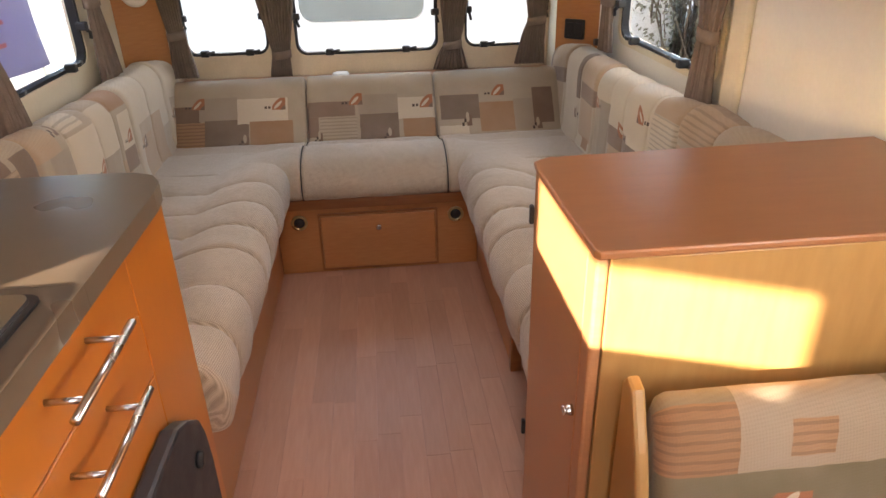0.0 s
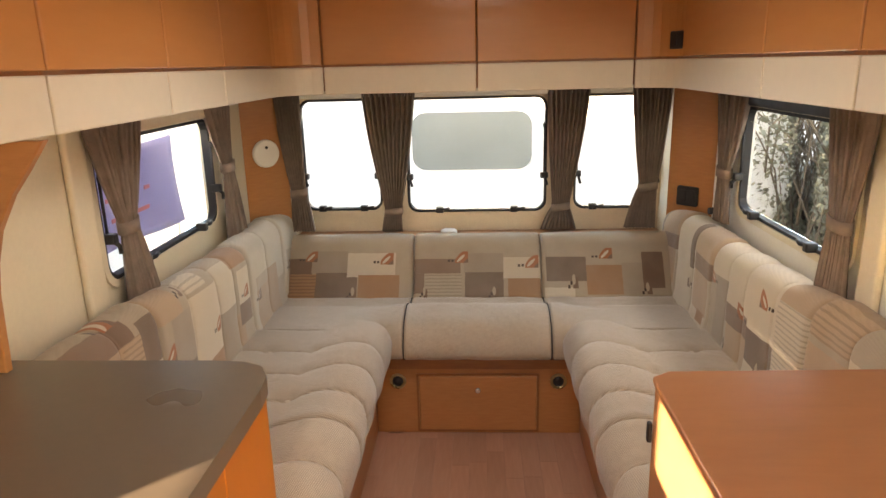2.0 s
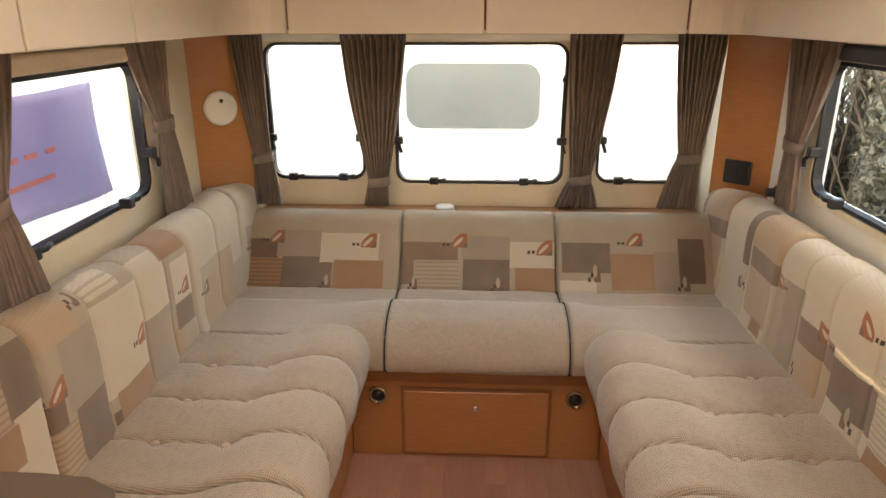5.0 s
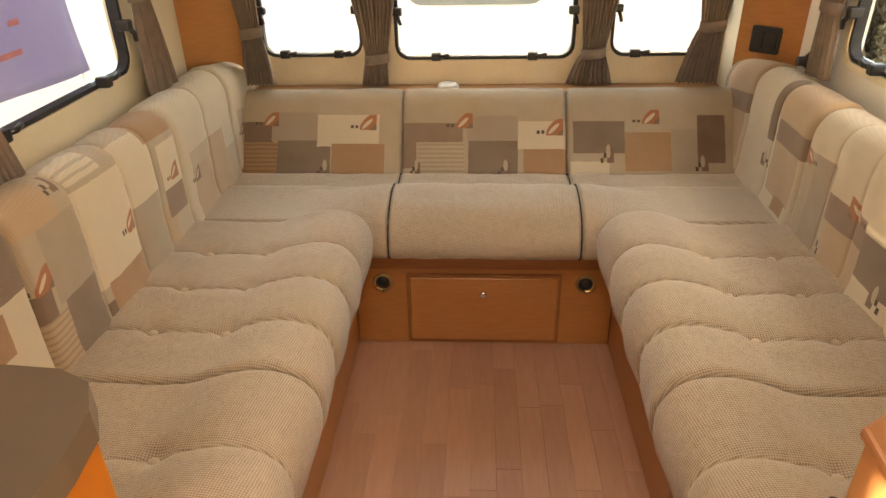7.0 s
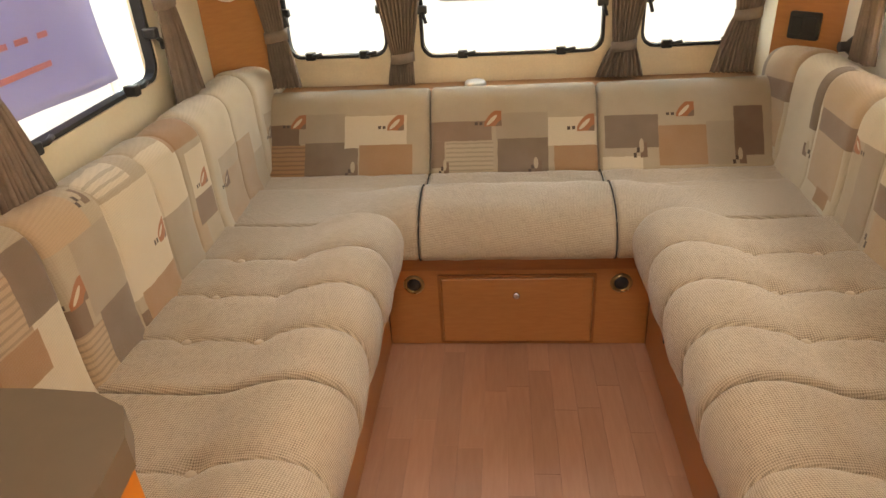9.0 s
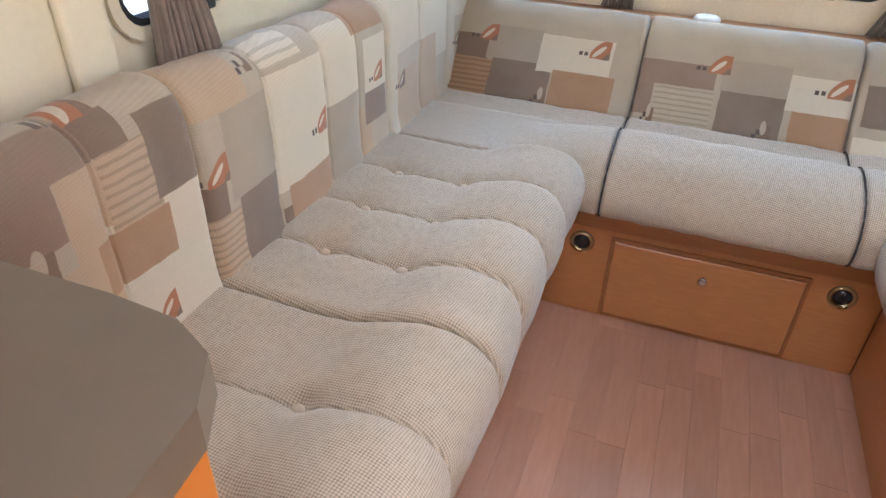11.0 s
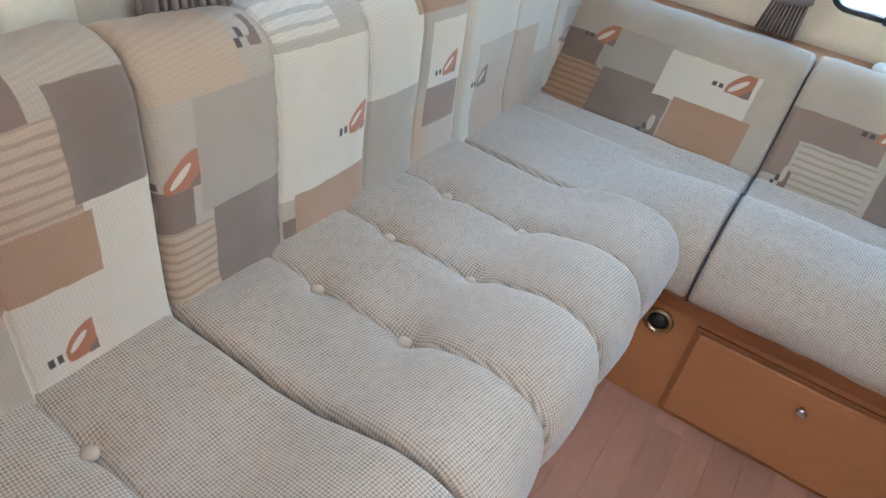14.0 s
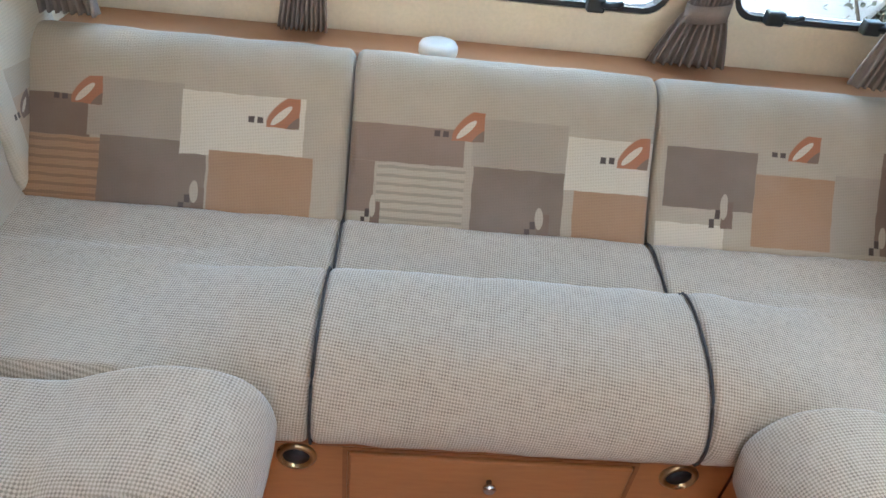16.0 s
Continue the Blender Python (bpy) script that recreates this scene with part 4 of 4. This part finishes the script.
# panel with an arched edge at the kitchen's end
edge = [(-1.038, KTOP + 0.001), (-0.876, KTOP + 0.001), (-0.872, 1.03), (-0.868, 1.10), (-0.858, 1.16), (-0.838, 1.223), (-0.80, 1.288), (-0.765, 1.33), (-0.725, 1.383), (-1.038, 1.383)]
tagged(prism("partition_kitchen", edge, lambda p, q, d: (p, 2.05 + d, q), 0.020, WOOD, None, 0.003), "arched cherry wood partition on the worktop's end", kind="structure")

# charcoal bin at the kitchen's end
bn = empty("waste_bin", (-0.345, 1.93, 0))
prof = [(1.45, 0.0), (1.92, 0.0), (1.925, 0.40), (1.915, 0.475), (1.895, 0.520), (1.84, 0.565), (1.785, 0.592), (1.70, 0.596), (1.45, 0.596)]
under(prism("body", prof, lambda p, q, d: (KF + 0.002 + d, p, q), 0.034, CHARCOAL, None, 0.008), bn)
under(lathe("knob", [(0.016, 0), (0.016, 0.008), (0.010, 0.012)], Matrix.Translation((KF + 0.036, 1.84, 0.47)) @ pose(0, 0, 0, 0, 90, 0), BLACK, None, 16), bn)
tagged(bn, "charcoal plastic bin hung beside the kitchen unit", "bin")

# ---- chest opposite the kitchen ----
CF, C0, C1 = 0.322, 1.655, 2.055
ch = empty("chest", (0.68, 1.85, 0))
under(box("body", (CF + 0.02, C0 + 0.014, 0.0), (HALF - 0.002, C1 - 0.012, 0.935), WOOD, None, 0.003), ch)
under(box("side_door", (CF + 0.001, C0 + 0.045, 0.06), (CF + 0.019, C1 - 0.014, 0.934), WOOD_CHEST, None, 0.003), ch)
under(box("corner_post", (CF, C0 + 0.001, 0.0), (CF + 0.019, C0 + 0.043, 0.935), WOOD_CHEST, None, 0.005), ch)
under(box("near_panel", (CF + 0.021, C0 + 0.001, 0.0), (HALF - 0.003, C0 + 0.0135, 0.935), WOOD_PALE, None, 0.002), ch)
outline = [(HALF - 0.001, C0 - 0.003), (CF + 0.004, C0 - 0.003), (CF - 0.004, C0 + 0.006), (CF - 0.006, C1 - 0.05), (CF - 0.002, C1 - 0.01), (CF + 0.03, C1 + 0.012), (HALF - 0.001, C1 + 0.03)]
under(prism("top", outline, lambda p, q, d: (p, q, 0.95 - d), 0.014, WOOD_TOP, None, 0.004), ch)
m = Matrix.Translation((CF + 0.001, C0 + 0.06, 0.62)) @ pose(0, 0, 0, 0, -90, 0)
under(lathe("latch", [(0.010, 0), (0.010, 0.006), (0.006, 0.012), (0.009, 0.016)], m, STEEL, None, 14), ch)
for z in (0.84, 0.30):
    under(box("hinge", (CF - 0.008, C1 - 0.018, z - 0.02), (CF + 0.001, C1 - 0.006, z + 0.02), BLACK, None, 0.003), ch)
tagged(ch, "cherry wood chest with brown top and pale beech panel", "chest")

# ---- dinette seat against the chest ----
# print colours darkened: the shadow on this cushion is partly in the cloth
DIN = patch_cloth("patchwork_cloth_dinette_shaded", (0.26, 0.21, 0.13), [(0, .12, .12, .25, (0.32, 0.17, 0.08), "stripe"), (.0, .0, .6, .14, (0.17, 0.145, 0.085), "flat"), (.12, .14, .36, .28, GREY, "flat"), (.2, .16, .27, .22, TAN, "stripe"), (.16, .06, .24, .10, RUST, "leaf"), (.36, .0, .6, .15, TAUPE, "flat")])
dn = empty("dinette_bench", (0.7, 1.35, 0))
side = [(1.05, 0.0), (1.64, 0.0), (1.64, 0.735), (1.625, 0.752), (1.600, 0.745), (1.56, 0.66), (1.52, 0.54), (1.45, 0.44), (1.30, 0.40), (1.05, 0.40)]
under(prism("end_panel", side, lambda p, q, d: (0.372 + d, p, q), 0.022, WOOD_PALE, None, 0.006), dn)
under(box("seat_box", (0.396, 1.06, 0), (HALF - 0.004, 1.64, 0.36), WOOD, None, 0.003), dn)
tagged(dn, "pale beech dinette bench with rounded end panel", "bench")
ob = empty("back_cushion", (0.72, 1.55, 0.5))
prof = [(1.50, 0.49), (1.535, 0.60), (1.55, 0.70), (1.585, 0.735), (1.630, 0.725), (1.638, 0.60), (1.636, 0.49)]
under(cushion("pad", prof, 0.62, lambda s, a, b: (0.405 + s, a, b), DIN, (), 0, 0.03, uv_of=lambda s, p, arc: (s, climb(p, (1.50, 0.49)))), ob)
tagged(ob, "patchwork print back cushion on the dinette bench", "cushion", "back cushions")
ob = empty("seat_cushion", (0.72, 1.35, 0.37))
prof = [(1.08, 0.362), (1.63, 0.362), (1.63, 0.482), (1.3, 0.488), (1.12, 0.485), (1.07, 0.44)]
under(cushion("pad", prof, 0.62, lambda s, a, b: (0.405 + s, a, b), CLOTH, (), 0, 0.03), ob)
tagged(ob, "beige dogtooth seat cushion on the dinette bench", "cushion", "seat cushions")

# ---- outside ----
tagged(box("ground", (-400, -400, -0.65), (400, 400, -0.60), GRASS, None, 0), kind="structure")


def neighbour(at, turn, length=5.2, panes=(-2.0, -0.25, 1.75)):
    """A parked white touring caravan."""
    root = empty("parked_caravan", at)
    m = Matrix.Translation(at) @ pose(0, 0, 0, 0, 0, turn)
    half = length / 2
    side = [(-half, 0.35), (half - 0.3, 0.35), (half, 0.9), (half - 0.12, 2.1), (half - 0.5, 2.5), (-half + 0.3, 2.55), (-half, 2.2)]
    under(prism("shell", side, lambda p, q, d: m @ Vector((p, d, q)), 2.2, SHELL, None, 0.06), root)
    for p in panes:
        under(prism("side_window", rounded(1.05, 0.50, 0.12), lambda a, q, d: m @ Vector((p + a, -0.012 + d, 1.43 + q)), 0.02, TINT), root)
    for p in (-0.3, 0.45):
        wm = m @ Matrix.Translation((p, 0.0, 0.33)) @ pose(0, 0, 0, 90, 0, 0)
        under(lathe("wheel", [(0.33, -0.2), (0.33, -0.02), (0.27, 0.01), (0.12, 0.0)], wm, RUBBER), root)
    return tagged(root, "white touring caravan parked outside", "caravan", "parked caravans")


neighbour((0.15, 6.9, -0.60), 0, 5.2, (-0.2,))
neighbour((-2.9, 3.2, -0.60), 90, 6.8)
neighbour((4.2, 12.5, -0.60), 0, 5.2, (-1.9,))

# banner beyond the side window
bv, bf = [], []
for r in range(13):
    for c in range(19):
        u, v = c / 18, r / 12
        y = 2.74 + 0.84 * u
        bv.append((-1.205 + 0.012 * math.sin(9 * u + 2 * v), y - 0.05 * v * (1 - v) * u, 0.90 + 0.03 * (1 - u) + 0.315 * v + 0.03 * u * v))
for r in range(12):
    for c in range(18):
        a = r * 19 + c
        bf.append((a, a + 1, a + 20, a + 19))
flag = empty("banner", (-1.2, 3.2, -0.6))
cloth = under(obj("sheet", bv, bf, BANNER, None, True), flag)
cloth.modifiers.new("thickness", "SOLIDIFY").thickness = 0.004
for y, x in ((2.74, -1.215), (3.575, -1.225)):
    under(tube("pole", [(x, y, -0.6), (x, y, 1.25)], 0.006, WHITE), flag)
for z, y0, y1 in ((1.09, 3.0, 3.14), (1.09, 3.17, 3.22), (1.09, 3.26, 3.30), (1.02, 3.02, 3.28)):
    under(box("print", (-1.186, y0, z - 0.007), (-1.184, y1, z + 0.007), RED, None, 0), flag)
tagged(flag, "blue cloth banner on two poles", "banner")

# bare hedge beyond the other window
rnd = random.Random(5)
hv, hf, lv, lf = [], [], [], []
for k in range(540):
    p = Vector((2.6 + 1.6 * rnd.random(), 2.6 + 7.2 * rnd.random(), -0.6))
    d = Vector((rnd.uniform(-0.35, 0.35), rnd.uniform(-0.5, 0.5), 1.0))
    r = rnd.uniform(0.006, 0.02)
    for seg in range(4):
        q = p + d * rnd.uniform(0.5, 0.75)
        s = len(hv)
        side = d.cross(Vector((1, 0, 0))).normalized()
        fore = d.cross(side).normalized()
        for pt, rr in ((p, r), (q, r * 0.75)):
            hv += [pt + side * rr, pt + fore * rr, pt - side * rr, pt - fore * rr]
        hf += [(s + j, s + (j + 1) % 4, s + 4 + (j + 1) % 4, s + 4 + j) for j in range(4)]
        for _ in range(64):
            c = p.lerp(q, rnd.random()) + Vector((rnd.gauss(0, 0.1), rnd.gauss(0, 0.1), rnd.gauss(0, 0.1)))
            if c.z > 0.05 and abs(c.y - 0.95 - 2.1 * c.x) < 0.2:  # a bare gap in the hedge
                continue
            a, b = Vector((rnd.gauss(0, 1), rnd.gauss(0, 1), rnd.gauss(0, 1))).normalized() * 0.026, Vector((rnd.gauss(0, 1), rnd.gauss(0, 1), rnd.gauss(0, 1))).normalized() * 0.016
            e = len(lv)
            lv += [c - a, c + b, c + a, c - b]
            lf.append((e, e + 1, e + 2, e + 3))
        p, r = q, r * 0.75
        d = (d + Vector((rnd.uniform(-0.5, 0.5), rnd.uniform(-0.5, 0.5), 0.1))).normalized()
hedge = empty("hedge", (3.4, 4.8, -0.6))
under(obj("twigs", hv, hf, BARK), hedge)
under(obj("leaves", lv, lf, LEAF), hedge)
tagged(hedge, "dull half-bare hedge outside the window", "hedge", kind="stuff")

# ---- floor strips ----
floor_ob = bpy.data.objects["floor"]
PW, PL = 0.068, 0.42
me = bpy.data.meshes.new("plank")
bm = bmesh.new()
bmesh.ops.create_cube(bm, size=1)
for v in bm.verts:
    v.co = (v.co.x * (PW - 0.0004), v.co.y * (PL - 0.0004), v.co.z * 0.005)
bmesh.ops.bevel(bm, geom=[e for e in bm.edges if all(v.co.z > 0 for v in e.verts)], offset=0.0004, segments=1, affect="EDGES")
bm.to_mesh(me)
bm.free()
me.materials.append(PLANK)
rnd = random.Random(3)
for c in range(13):
    x = (c - 6) * PW
    y = 0.3 - rnd.random() * PL
    while y < 3.42:
        p = new("plank", me)
        p.location = (x, y + PL / 2, -0.0025)
        p.parent = floor_ob
        y += PL
